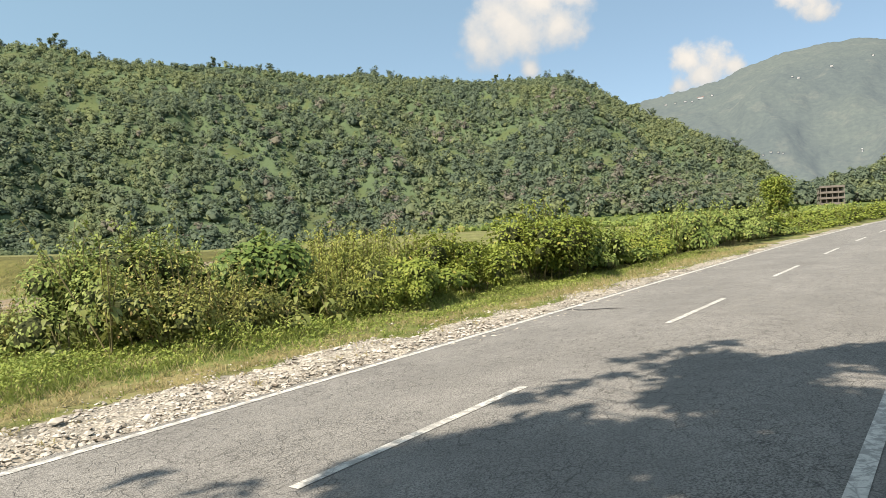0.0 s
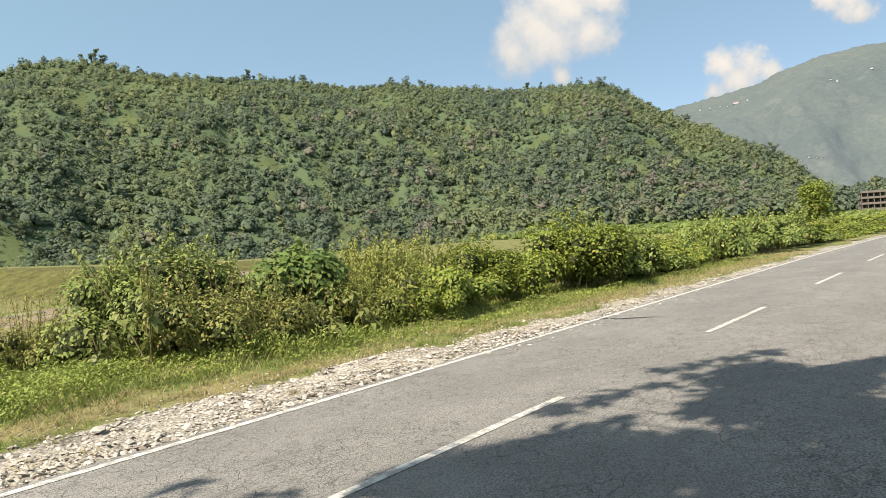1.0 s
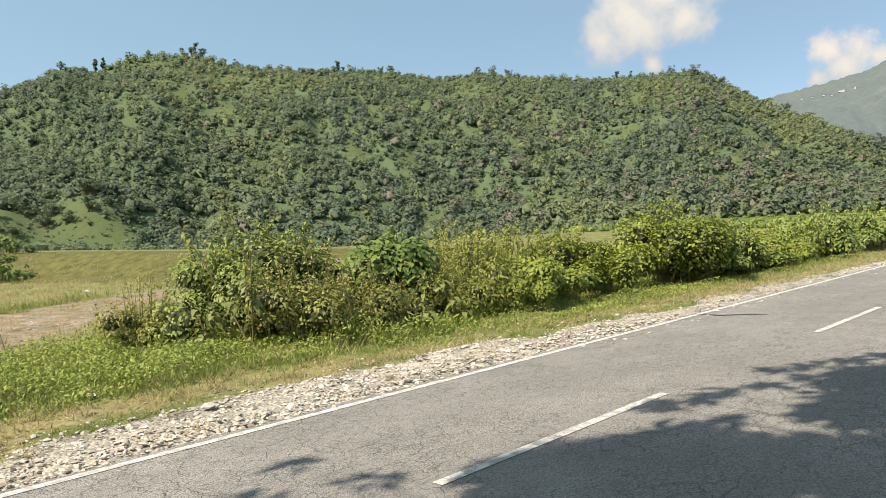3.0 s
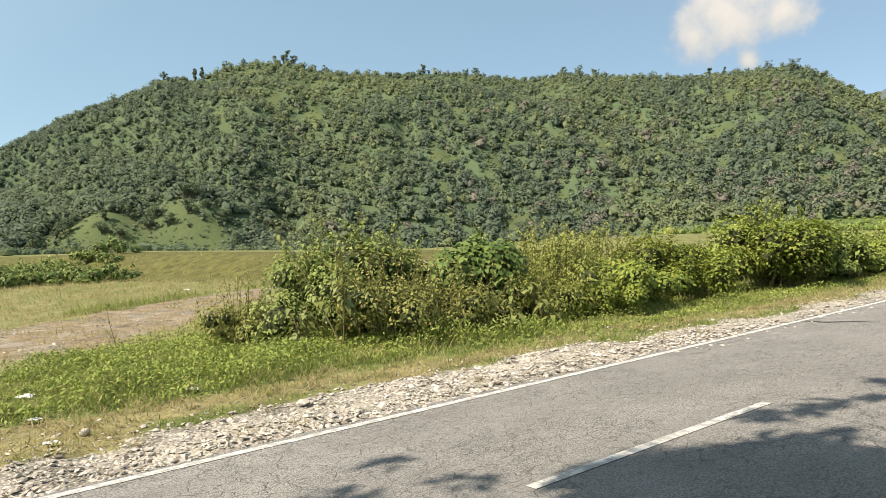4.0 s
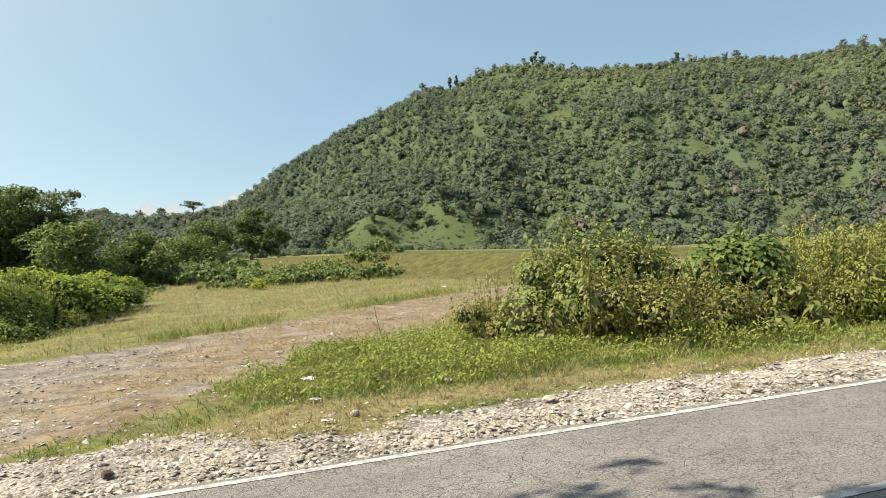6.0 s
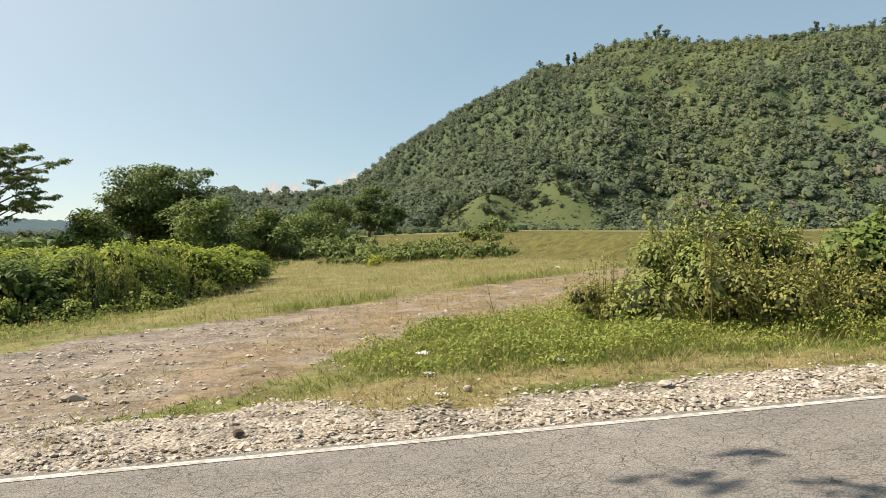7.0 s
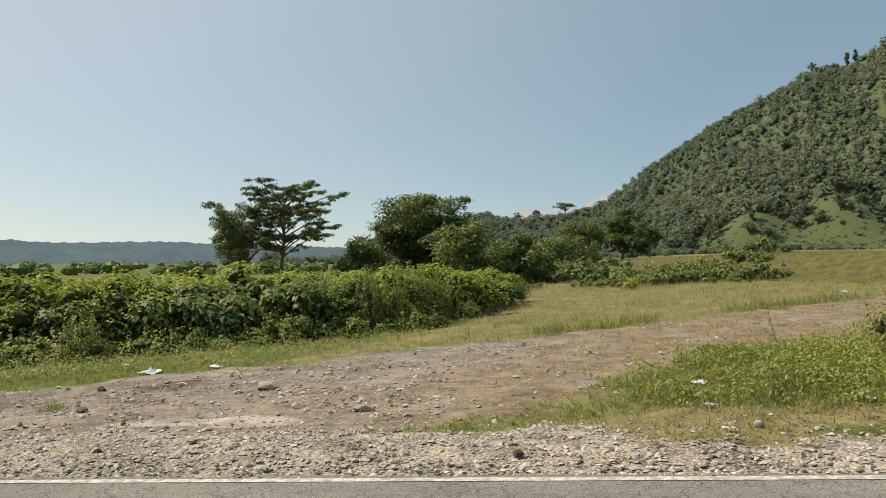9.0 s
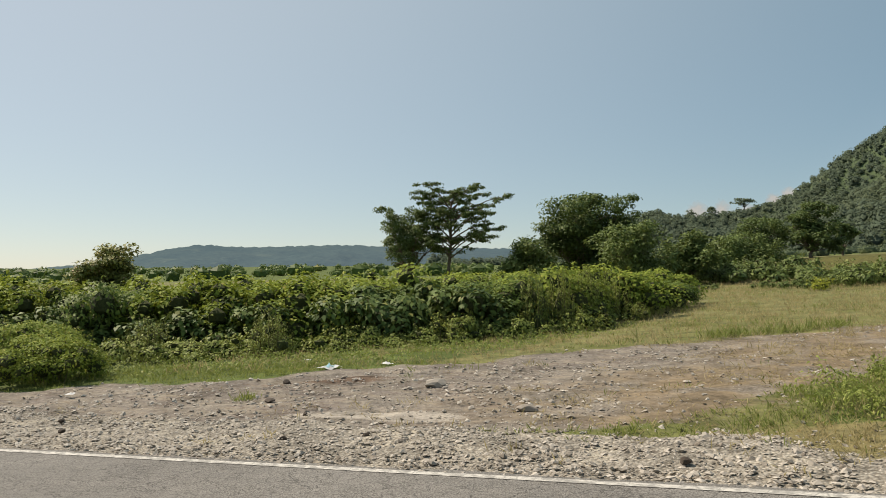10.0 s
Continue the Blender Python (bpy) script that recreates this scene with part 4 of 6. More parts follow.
def shrub_parts(root, rng, leaf_mat, count, wide, high, leaf, leaf_w, sprigs=12, droop=0.5, lumps=9, upright=0.3, tint=0.4, low=0.1, foot_at=0.55, cap=0.2, even=(0.72, 1.12), core=0.66):
    """Stems and foliage of a shrub: uneven masses of leaves, with leafy shoots that stand out of them."""
    stems, fol, inner = Geo(), Geo(), Geo()
    c = np.stack([rng.uniform(-0.42, 0.42, lumps) * wide, rng.uniform(-0.42, 0.42, lumps) * wide, rng.uniform(*((0.22, 0.70) if cap < 0.5 else (0.3, 0.8)), lumps) * high], -1)
    r = (rng.uniform(0.13, 0.27, lumps) if cap < 0.5 else rng.uniform(0.08, 0.25, lumps)) * high
    spread_of = np.hypot(c[:, 0], c[:, 1]) / (0.5 * wide)
    c[:, 2] *= 1 - 0.35 * spread_of
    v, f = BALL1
    # dark balls added inside the lumps to stand for inner shade
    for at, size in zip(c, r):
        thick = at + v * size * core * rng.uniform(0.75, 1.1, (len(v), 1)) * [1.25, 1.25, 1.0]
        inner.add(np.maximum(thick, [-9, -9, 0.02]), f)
    n_shoot = int(count * upright)
    n = count - n_shoot
    pick = rng.choice(lumps, n, p=r ** 2 / (r ** 2).sum())
    d = unit(rng.normal(size=(n, 3)) + [-0.1, -0.1, cap])
    rough = 0.72 + 0.42 * rng.random((n, 1)) ** 1.6 if cap < 0.5 else 0.9 + 0.2 * rng.random((n, 1)) ** 2 - 0.35 * (rng.random((n, 1)) < 0.2)
    p = c[pick] + d * r[pick, None] * rough * [1.25, 1.25, 1.0]
    p[:, 2] = np.where(p[:, 2] < low * high, low * high * (rng.random(n) if cap < 0.5 else 1 + 0.8 * rng.random(n)), p[:, 2])
    facing = d + [0, 0, 0.3] + rng.normal(size=(n, 3)) * 0.3 if cap < 0.5 else d * 0.6 + [-0.22, -0.1, 0.75] + rng.normal(size=(n, 3)) * 0.34
    along = rng.normal(size=(n, 3)) * 0.7 + d * 0.5 - [0, 0, droop]
    k = rng.uniform(0.65, 1.25, n)
    lump_tint = rng.random(lumps)
    body = d + 0.5 * unit(p - [0, 0, 0.35 * high]) + [0, 0, 0.25]
    # upper leaves take more of the paler tint
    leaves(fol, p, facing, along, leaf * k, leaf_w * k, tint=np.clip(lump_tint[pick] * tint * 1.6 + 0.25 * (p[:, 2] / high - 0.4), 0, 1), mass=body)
    per = max(n_shoot // max(sprigs, 1), 1)
    for _ in range(sprigs):
        a, reach = rng.uniform(0, 2 * np.pi), rng.uniform(0.05, 0.5) * wide
        foot = np.array([math.cos(a) * reach * foot_at, math.sin(a) * reach * foot_at, 0.0])
        tip = np.array([math.cos(a) * reach, math.sin(a) * reach, high * rng.uniform(*even) * (1 - 0.25 * reach / wide)])
        mid = (foot + tip) / 2 + rng.normal(size=3) * [0.13, 0.13, 0.05] * high
        t = np.linspace(0, 1, 6)[:, None]
        line = foot * (1 - t) ** 2 + 2 * mid * t * (1 - t) + tip * t * t
        tube(stems, line, np.linspace(0.012, 0.003, 6) * high ** 0.5, 4)
        t = rng.uniform(0.3, 1, (per, 1))
        q = foot * (1 - t) ** 2 + 2 * mid * t * (1 - t) + tip * t * t
        out = unit(rng.normal(size=(per, 3)) * [1, 1, 0.4])
        q = q + out * 0.03 * high * rng.random((per, 1))
        # tint pales towards the tip of the shoot
        leaves(fol, q, out * 0.4 + [0, 0, 0.8] + rng.normal(size=(per, 3)) * 0.3, out - [0, 0, droop * 0.7], leaf * rng.uniform(0.6, 1.2, per), leaf_w * rng.uniform(0.6, 1.1, per),
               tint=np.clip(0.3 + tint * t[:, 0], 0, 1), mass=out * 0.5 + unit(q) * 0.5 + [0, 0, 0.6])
    part("woody_frame", stems, STEM, root, kind="stuff")
    part("shade_core", inner, DARK_CORE, root, "dark core coloured as the shade inside the shrub", kind="stuff")
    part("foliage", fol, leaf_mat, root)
    return root


def tree_parts(root, rng, leaf_mat, high, wide, fork, limbs, pads, cards, leaf, flat=0.45, base_r=0.25, lean=0.0, crown_low=0.45, split=True, pad=(0.075, 0.15), out=(0.25, 0.92)):
    """Trunk, limbs and a crown of many leaf pads with gaps between them."""
    trunk, crown, limb_geo = Geo(), Geo(), []
    top = np.array([lean, lean * 0.3, fork])
    t = np.linspace(0, 1, 6)[:, None]
    line = top * t + rng.normal(size=(6, 3)) * [0.04, 0.04, 0] * high * 0.2 * t
    tube(trunk, line, np.linspace(base_r, base_r * 0.62, 6), 8)
    ends = []
    for k in range(limbs):
        limb = Geo() if split else trunk
        a = 2 * np.pi * (k + rng.uniform(-0.3, 0.3)) / limbs
        reach = wide / 2 * rng.uniform(*out)
        rise = fork + (high - fork) * rng.uniform(crown_low, 0.97) * math.sqrt(max(0.12, 1 - 0.8 * (2 * reach / wide) ** 2))
        tip = np.array([math.cos(a) * reach, math.sin(a) * reach, rise])
        mid = line[-1] * 0.45 + tip * 0.55 + [0, 0, 0.10 * high * rng.uniform(-0.3, 1)]
        s = np.linspace(0, 1, 7)[:, None]
        path = line[-1] * (1 - s) ** 2 + 2 * mid * s * (1 - s) + tip * s * s + rng.normal(size=(7, 3)) * 0.012 * high * s
        tube(limb, path, np.linspace(base_r * 0.5, base_r * 0.07, 7), 6)
        ends.append(tip)
        for _ in range(max(pads // limbs - 1, 1)):
            u = rng.integers(3, 7)
            off = unit(rng.normal(size=3) * [1, 1, 0.35] + [0, 0, 0.25]) * wide * rng.uniform(0.07, 0.2)
            e = path[u] + off
            e[2] = min(e[2], high)
            tube(limb, np.stack([path[u], path[u] + off * 0.55 + rng.normal(size=3) * 0.02 * high, e]), [base_r * 0.16, base_r * 0.1, base_r * 0.03], 4)
            ends.append(e)
        if split:
            limb_geo.append(limb)
    ends = np.array(ends)
    ends[:, 2] = np.minimum(fork + (ends[:, 2] - fork) * (high * 0.96 - fork) / (np.sort(ends[:, 2])[-max(4, len(ends) // 25)] - fork), high * 0.98)
    pr = rng.uniform(*pad, len(ends)) * wide
    pick = rng.choice(len(ends), cards, p=pr ** 2 / (pr ** 2).sum())
    d = unit(rng.normal(size=(cards, 3)))
    p = ends[pick] + d * pr[pick, None] * rng.random((cards, 1)) ** 0.45 * [1, 1, flat]
    k = rng.uniform(0.6, 1.3, cards)
    # tint grows paler with height in the crown
    leaves(crown, p, d * [0.4, 0.4, 0.4] + [0, 0, 0.75] + rng.normal(size=(cards, 3)) * 0.4, rng.normal(size=(cards, 3)) + d * 0.5 - [0, 0, 0.25], leaf * k, leaf * 0.62 * k,
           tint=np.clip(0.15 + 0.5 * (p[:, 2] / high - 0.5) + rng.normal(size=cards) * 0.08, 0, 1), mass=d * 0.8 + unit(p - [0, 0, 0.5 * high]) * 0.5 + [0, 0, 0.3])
    bole = part("trunk", trunk, BARK, root)
    for limb in limb_geo:
        part("limb", limb, BARK, bole)
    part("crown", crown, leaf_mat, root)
    return root


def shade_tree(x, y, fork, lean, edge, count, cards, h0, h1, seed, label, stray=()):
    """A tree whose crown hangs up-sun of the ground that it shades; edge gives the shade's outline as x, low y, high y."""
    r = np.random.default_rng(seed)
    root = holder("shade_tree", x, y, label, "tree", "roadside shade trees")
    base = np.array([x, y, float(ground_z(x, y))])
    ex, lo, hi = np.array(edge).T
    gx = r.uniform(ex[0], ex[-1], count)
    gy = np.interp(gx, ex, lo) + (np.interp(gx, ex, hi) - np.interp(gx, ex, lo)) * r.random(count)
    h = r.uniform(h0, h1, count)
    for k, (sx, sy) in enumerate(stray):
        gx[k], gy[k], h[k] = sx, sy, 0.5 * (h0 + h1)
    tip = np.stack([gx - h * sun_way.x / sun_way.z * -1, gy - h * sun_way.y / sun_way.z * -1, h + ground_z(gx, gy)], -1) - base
    trunk, crown = Geo(), Geo()
    t = np.linspace(0, 1, 6)[:, None]
    line = np.array([*lean, fork]) * t + r.normal(size=(6, 3)) * 0.06 * t
    tube(trunk, line, np.linspace(0.28, 0.19, 6), 9)
    bole = part("trunk", trunk, BARK, root)
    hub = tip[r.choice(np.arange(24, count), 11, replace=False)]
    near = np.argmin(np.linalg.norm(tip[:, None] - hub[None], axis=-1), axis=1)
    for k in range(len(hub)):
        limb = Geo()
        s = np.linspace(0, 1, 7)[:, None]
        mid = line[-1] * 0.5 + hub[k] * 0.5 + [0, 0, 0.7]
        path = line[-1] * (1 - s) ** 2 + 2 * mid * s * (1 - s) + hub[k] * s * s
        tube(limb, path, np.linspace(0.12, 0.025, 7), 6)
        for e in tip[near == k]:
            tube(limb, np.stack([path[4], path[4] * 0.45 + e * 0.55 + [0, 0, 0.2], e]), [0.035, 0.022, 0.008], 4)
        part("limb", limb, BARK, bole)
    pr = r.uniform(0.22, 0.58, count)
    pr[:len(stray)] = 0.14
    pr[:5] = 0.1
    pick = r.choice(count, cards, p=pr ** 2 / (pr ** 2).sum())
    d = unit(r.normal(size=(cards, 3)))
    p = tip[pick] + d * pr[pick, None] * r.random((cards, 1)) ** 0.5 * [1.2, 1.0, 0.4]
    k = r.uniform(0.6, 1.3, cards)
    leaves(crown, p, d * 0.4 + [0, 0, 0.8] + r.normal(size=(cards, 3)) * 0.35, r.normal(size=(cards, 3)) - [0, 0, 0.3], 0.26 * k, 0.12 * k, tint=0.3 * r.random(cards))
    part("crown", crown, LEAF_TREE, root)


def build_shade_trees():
    """Unseen roadside trees behind the camera: two shade the asphalt, one blocks skylight."""
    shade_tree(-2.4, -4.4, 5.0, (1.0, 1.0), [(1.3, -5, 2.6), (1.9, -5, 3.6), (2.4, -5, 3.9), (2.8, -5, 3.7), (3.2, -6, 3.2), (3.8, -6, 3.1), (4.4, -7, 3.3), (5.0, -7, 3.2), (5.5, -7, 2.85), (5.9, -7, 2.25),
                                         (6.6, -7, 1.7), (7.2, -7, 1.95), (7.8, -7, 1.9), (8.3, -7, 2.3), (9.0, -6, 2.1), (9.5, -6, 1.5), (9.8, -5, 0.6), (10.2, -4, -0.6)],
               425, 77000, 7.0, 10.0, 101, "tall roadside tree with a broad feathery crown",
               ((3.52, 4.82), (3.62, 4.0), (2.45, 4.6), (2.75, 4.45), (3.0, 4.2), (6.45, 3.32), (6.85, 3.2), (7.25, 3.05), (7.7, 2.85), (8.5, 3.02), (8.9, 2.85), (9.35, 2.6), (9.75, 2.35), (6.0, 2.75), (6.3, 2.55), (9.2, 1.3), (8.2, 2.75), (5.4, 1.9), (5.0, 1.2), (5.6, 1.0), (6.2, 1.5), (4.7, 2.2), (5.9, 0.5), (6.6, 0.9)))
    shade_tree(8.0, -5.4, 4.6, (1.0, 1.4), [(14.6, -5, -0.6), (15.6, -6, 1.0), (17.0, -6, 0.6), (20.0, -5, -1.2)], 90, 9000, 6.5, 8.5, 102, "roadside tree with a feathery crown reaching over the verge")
    # no sign of this tree: added to darken the shaded road from above
    shade_tree(3.2, -4.6, 4.4, (0.6, -0.4), [(6.0, -8, -3.0), (9.0, -9, -2.6), (13.0, -9, -2.6), (16.0, -8, -3.0)], 150, 16000, 6.0, 9.0, 103, "unseen tree added to cut skylight on the shaded road")


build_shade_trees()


def tiered_tree(root, rng, high, reach, limbs, cards):
    """A tree with a rising stem and many near-level branches, each carrying flat sprays of leaves."""
    trunk, crown = Geo(), Geo()
    t = np.linspace(0, 1, 9)[:, None]
    stem = np.array([0.9, 0.2, high * 0.82]) * t + np.sin(t * 5.0) * [0.22, 0.15, 0] * t
    tube(trunk, stem, np.linspace(0.26, 0.06, 9), 8)
    bole = part("trunk", trunk, BARK, root)
    sprays = []
    for k in range(limbs):
        u = 0.36 + 0.62 * (k + rng.random()) / limbs
        at = np.array([np.interp(u, t[:, 0], stem[:, j]) for j in range(3)])
        a = k * 2.4 + rng.uniform(-0.4, 0.4)
        out = np.array([math.cos(a), math.sin(a), 0.0])
        far = reach * rng.uniform(0.55, 1.0) * np.interp(u, [0.36, 0.5, 0.75, 1.0], [0.75, 1.0, 0.95, 0.6]) * (1.0 + 0.15 * out[0])
        tip = at + out * far + [0, 0, far * rng.uniform(0.2, 0.6)]
        tip[2] = min(tip[2], high)
        mid = (at + tip) / 2 + [0, 0, 0.16 * far]
        s = np.linspace(0, 1, 7)[:, None]
        path = at * (1 - s) ** 2 + 2 * mid * s * (1 - s) + tip * s * s + rng.normal(size=(7, 3)) * 0.09 * s
        limb = Geo()
        tube(limb, path, np.linspace(0.10, 0.02, 7), 5)
        for _ in range(9):
            j = rng.integers(2, 7)
            e = path[j] + (unit(rng.normal(size=3) * [1, 1, 0.2] + out * 0.5) + [0, 0, 0.1]) * rng.uniform(0.4, 1.25)
            tube(limb, np.stack([path[j], (path[j] + e) / 2 + [0, 0, 0.06], e]), [0.03, 0.02, 0.008], 4)
            sprays.append(e)
        sprays.append(tip)
        part("limb", limb, BARK, bole)
    sprays = np.array(sprays)
    pick = rng.integers(0, len(sprays), cards)
    d = unit(rng.normal(size=(cards, 3)))
    p = sprays[pick] + d * (rng.uniform(0.3, 0.85, len(sprays))[pick, None] * rng.random((cards, 1)) ** 0.5) * [1, 1, 0.26]
    k = rng.uniform(0.6, 1.3, cards)
    leaves(crown, p, d * 0.4 + [0, 0, 0.7] + rng.normal(size=(cards, 3)) * 0.4, rng.normal(size=(cards, 3)) - [0, 0, 0.3], 0.27 * k, 0.15 * k, tint=0.25 * rng.random(cards), mass=d + [0, 0, 0.3])
    part("crown", crown, LEAF_TREE, root)


def build_meadow_trees():
    """The trees beyond the hedge and the field."""
    r = np.random.default_rng(202)
    airy = holder("spreading_tree", -32.8, 78.5, "airy spreading tree with tiered open branches above the hedge", "tree")
    tiered_tree(airy, r, 13.3, 6.6, 34, 24000)
    dense = holder("round_tree", -37.0, 77.0, "dense dark round-headed tree beside the airy one", "tree")
    tree_parts(dense, r, LEAF_TREE, 10.2, 8.4, 2.2, 13, 150, 15000, 0.28, 0.5, 0.2, crown_low=0.25, pad=(0.05, 0.11))
    feather = holder("feathery_tree", -19.0, 88.0, "full feathery green tree behind the hedge", "tree")
    tree_parts(feather, r, LEAF_TREE, 11.2, 14.0, 1.4, 22, 240, 27000, 0.40, 0.5, 0.26, crown_low=0.15, pad=(0.07, 0.13), out=(0.1, 0.72))
    small = holder("feathery_tree", -14.5, 89.0, "slim feathery tree with flat tiers", "tree")
    tree_parts(small, r, LEAF_TREE, 10.9, 6.5, 2.0, 14, 120, 9000, 0.32, 0.5, 0.18, crown_low=0.2, pad=(0.09, 0.17), out=(0.1, 0.75))
    for x, y, h, w, lab in (((-11.0, 76.0, 8.0, 8.2, "broad-leaved dome of a tree draped in creeper"), (-23.8, 80.0, 7.0, 7.0, "creeper-covered tree at the hedge's back"),
                            (-6.0, 82.0, 6.4, 6.5, "low leafy tree at the field's edge"), (0.5, 108.0, 6.6, 8.0, "low leafy tree at the field's edge"),
                            (-3.0, 98.0, 6.0, 6.5, "low leafy tree at the field's edge"))):
        t = holder("leafy_tree", x, y, lab, "tree")
        tree_parts(t, r, LEAF_BOWER, h * 0.86, w * 1.1, 0.9, 14, 130, 6500, 0.40, 0.75, 0.16, crown_low=0.1, pad=(0.07, 0.15), out=(0.1, 0.9))
    flat = holder("flat_topped_tree", 1.5, 126.0, "flat-topped feathery tree beyond the field", "tree")
    tree_parts(flat, r, LEAF_TREE, 8.6, 12.0, 2.0, 14, 110, 8000, 0.4, 0.4, 0.2, crown_low=0.2)
    dark = holder("dark_tree", 8.6, 122.0, "dark dome-shaped tree in deep shade", "tree")
    tree_parts(dark, r, LEAF_TREE, 8.2, 8.4, 1.0, 12, 80, 7000, 0.45, 0.55, 0.3, crown_low=0.1)
    back = holder("dark_tree", 13.8, 131.0, "small dark tree beside a larger one", "tree")
    tree_parts(back, r, LEAF_TREE, 5.0, 5.0, 1.0, 7, 30, 2200, 0.45, 0.5, 0.2, crown_low=0.1)
    bright = holder("bright_tree", 106.0, 20.4, "bright yellow-green tree beyond the roadside bushes", "tree")
    tree_parts(bright, r, LEAF_HEDGE, 5.6, 7.0, 0.6, 12, 90, 5500, 0.34, 0.8, 0.14, crown_low=0.05, out=(0.05, 0.85))
    left = holder("leafy_tree", -33.0, 30.0, "bushy tree with mixed dull and green leaves behind the hedge", "tree")
    tree_parts(left, r, LEAF_BROWN, 4.5, 4.6, 1.3, 10, 90, 8500, 0.22, 0.7, 0.12, crown_low=0.25, pad=(0.08, 0.16), out=(0.1, 0.75))


build_meadow_trees()

# roadside bushes, each kind built once and set again elsewhere
R3 = np.random.default_rng(303)


def bush(name, x, y, label, mat, count, wide, high, leaf, leaf_w, group="", **more):
    root = holder(name, x, y, label, "bush", group, turn=float(R3.uniform(0, 6.28)))
    return shrub_parts(root, R3, mat, count, wide, high, leaf, leaf_w, **more)


twiggy = bush("twiggy_shrub", 7.9, 11.2, "twiggy brownish-green shrub with small leaves", LEAF_BROWN, 7000, 2.6, 1.8, 0.082, 0.046, sprigs=28, droop=0.3, lumps=20, upright=0.2, tint=0.5, cap=0.3, core=0.5)
tall = bush("tall_weed_bush", 8.3, 12.9, "tall fresh-green weeds standing above the shrubs", LEAF_GREEN, 5600, 2.2, 2.5, 0.115, 0.062, sprigs=18, droop=0.5, lumps=18, upright=0.22, tint=0.7, cap=0.5)
vine = bush("vine_covered_bush", 10.6, 11.9, "dark bush smothered in broad-leaved vine", LEAF_DARK, 3000, 1.6, 2.3, 0.15, 0.115, sprigs=3, droop=1.1, lumps=12, upright=0.08, tint=0.4, cap=0.6, low=0.2)
yellow = bush("yellow_weed_bush", 12.6, 11.4, "yellow-green weeds with fine upright stems", LEAF_STEMMY, 8200, 2.5, 2.0, 0.115, 0.045, sprigs=34, droop=0.45, lumps=18, upright=0.42, tint=0.6, foot_at=0.8, core=0.5)
shady = bush("dark_based_bush", 14.2, 10.5, "green bush with reddish stems and a dark foot", LEAF_HEDGE, 4200, 2.4, 1.55, 0.11, 0.072, sprigs=14, droop=0.5, lumps=13, upright=0.15, tint=0.5, cap=0.5, low=0.2)
big = bush("tall_roadside_bush", 19.4, 10.0, "tall rounded bush, bright on top and dark at the foot", LEAF_HEDGE, 7000, 2.7, 2.45, 0.115, 0.078, sprigs=16, droop=0.5, lumps=18, upright=0.2, tint=0.5, cap=0.6, low=0.2)
low = bush("roadside_bush", 21.3, 10.4, "yellow-green leafy bush along the road", LEAF_HEDGE, 2600, 2.7, 1.75, 0.135, 0.095, "bushes along the road", sprigs=14, droop=0.5, lumps=13, upright=0.2, tint=0.55, cap=0.6, low=0.2)
low2 = bush("roadside_bush", 23.2, 9.9, "green leafy bush along the road", LEAF_GREEN, 2600, 2.7, 1.7, 0.135, 0.095, "bushes along the road", sprigs=14, droop=0.5, lumps=13, upright=0.2, tint=0.7, cap=0.6, low=0.2)
far_low = bush("roadside_bush", 44.0, 9.0, "yellow-green leafy bush along the road", LEAF_HEDGE, 760, 3.0, 1.5, 0.19, 0.135, "bushes along the road", sprigs=10, droop=0.5, lumps=9, upright=0.2, tint=0.6, cap=0.6)

set_at(twiggy, 9.3, 10.9, 2.1, 0.8, 0.8)
set_at(twiggy, 5.9, 13.4, 4.0, 0.62, 0.78)
set_at(tall, 7.0, 12.6, 1.0, 0.8, 0.92)
set_at(tall, 9.7, 13.4, 3.0, 0.9, 0.85)
set_at(tall, 11.4, 13.2, 5.0, 0.85, 0.85)
set_at(yellow, 11.2, 10.9, 1.3, 0.62, 0.7)
set_at(yellow, 13.3, 12.4, 2.6, 1.0, 1.08)
set_at(yellow, 15.2, 12.3, 4.2, 1.05, 1.02)
set_at(shady, 12.7, 10.2, 0.8, 0.62, 0.68)
set_at(shady, 16.1, 10.3, 2.9, 0.9, 0.95)
set_at(shady, 19.9, 9.9, 5.1, 0.75, 0.8)
set_at(big, 17.2, 12.0, 3.3, 0.9, 0.78)
set_at(vine, 20.2, 9.5, 1.9, 0.95, 0.8)
k = 0
x = 22.2
while x < 44:
    edge = 10.1 - 0.055 * (x - 20) - float(road_bend(x)) * 0.8
    for row in range(3):
        k += 1
        src = (low, low2, low, shady)[k % 4] if x < 31 else (low, low2, far_low)[k % 3]
        sc = (1.0 if src is not far_low else 0.95) * R3.uniform(0.7, 1.15)
        set_at(src, x + R3.uniform(-0.4, 0.4), edge + row * 1.9 + R3.uniform(-0.35, 0.6), R3.uniform(0, 6.28), sc, sc * R3.uniform(0.66, 1.4) * np.interp(x, [20, 26, 44], [1.1, 1.05, 0.98]))
    x += 1.75
while x < 112:
    edge = 8.7 - float(road_bend(x))
    for row in range(2):
        sc = R3.uniform(0.9, 1.15)
        set_at(far_low, x + R3.uniform(-0.6, 0.6), edge + row * 2.6 + R3.uniform(-0.3, 0.5), R3.uniform(0, 6.28), sc, sc * R3.uniform(0.5, 1.05))
    x += 2.7


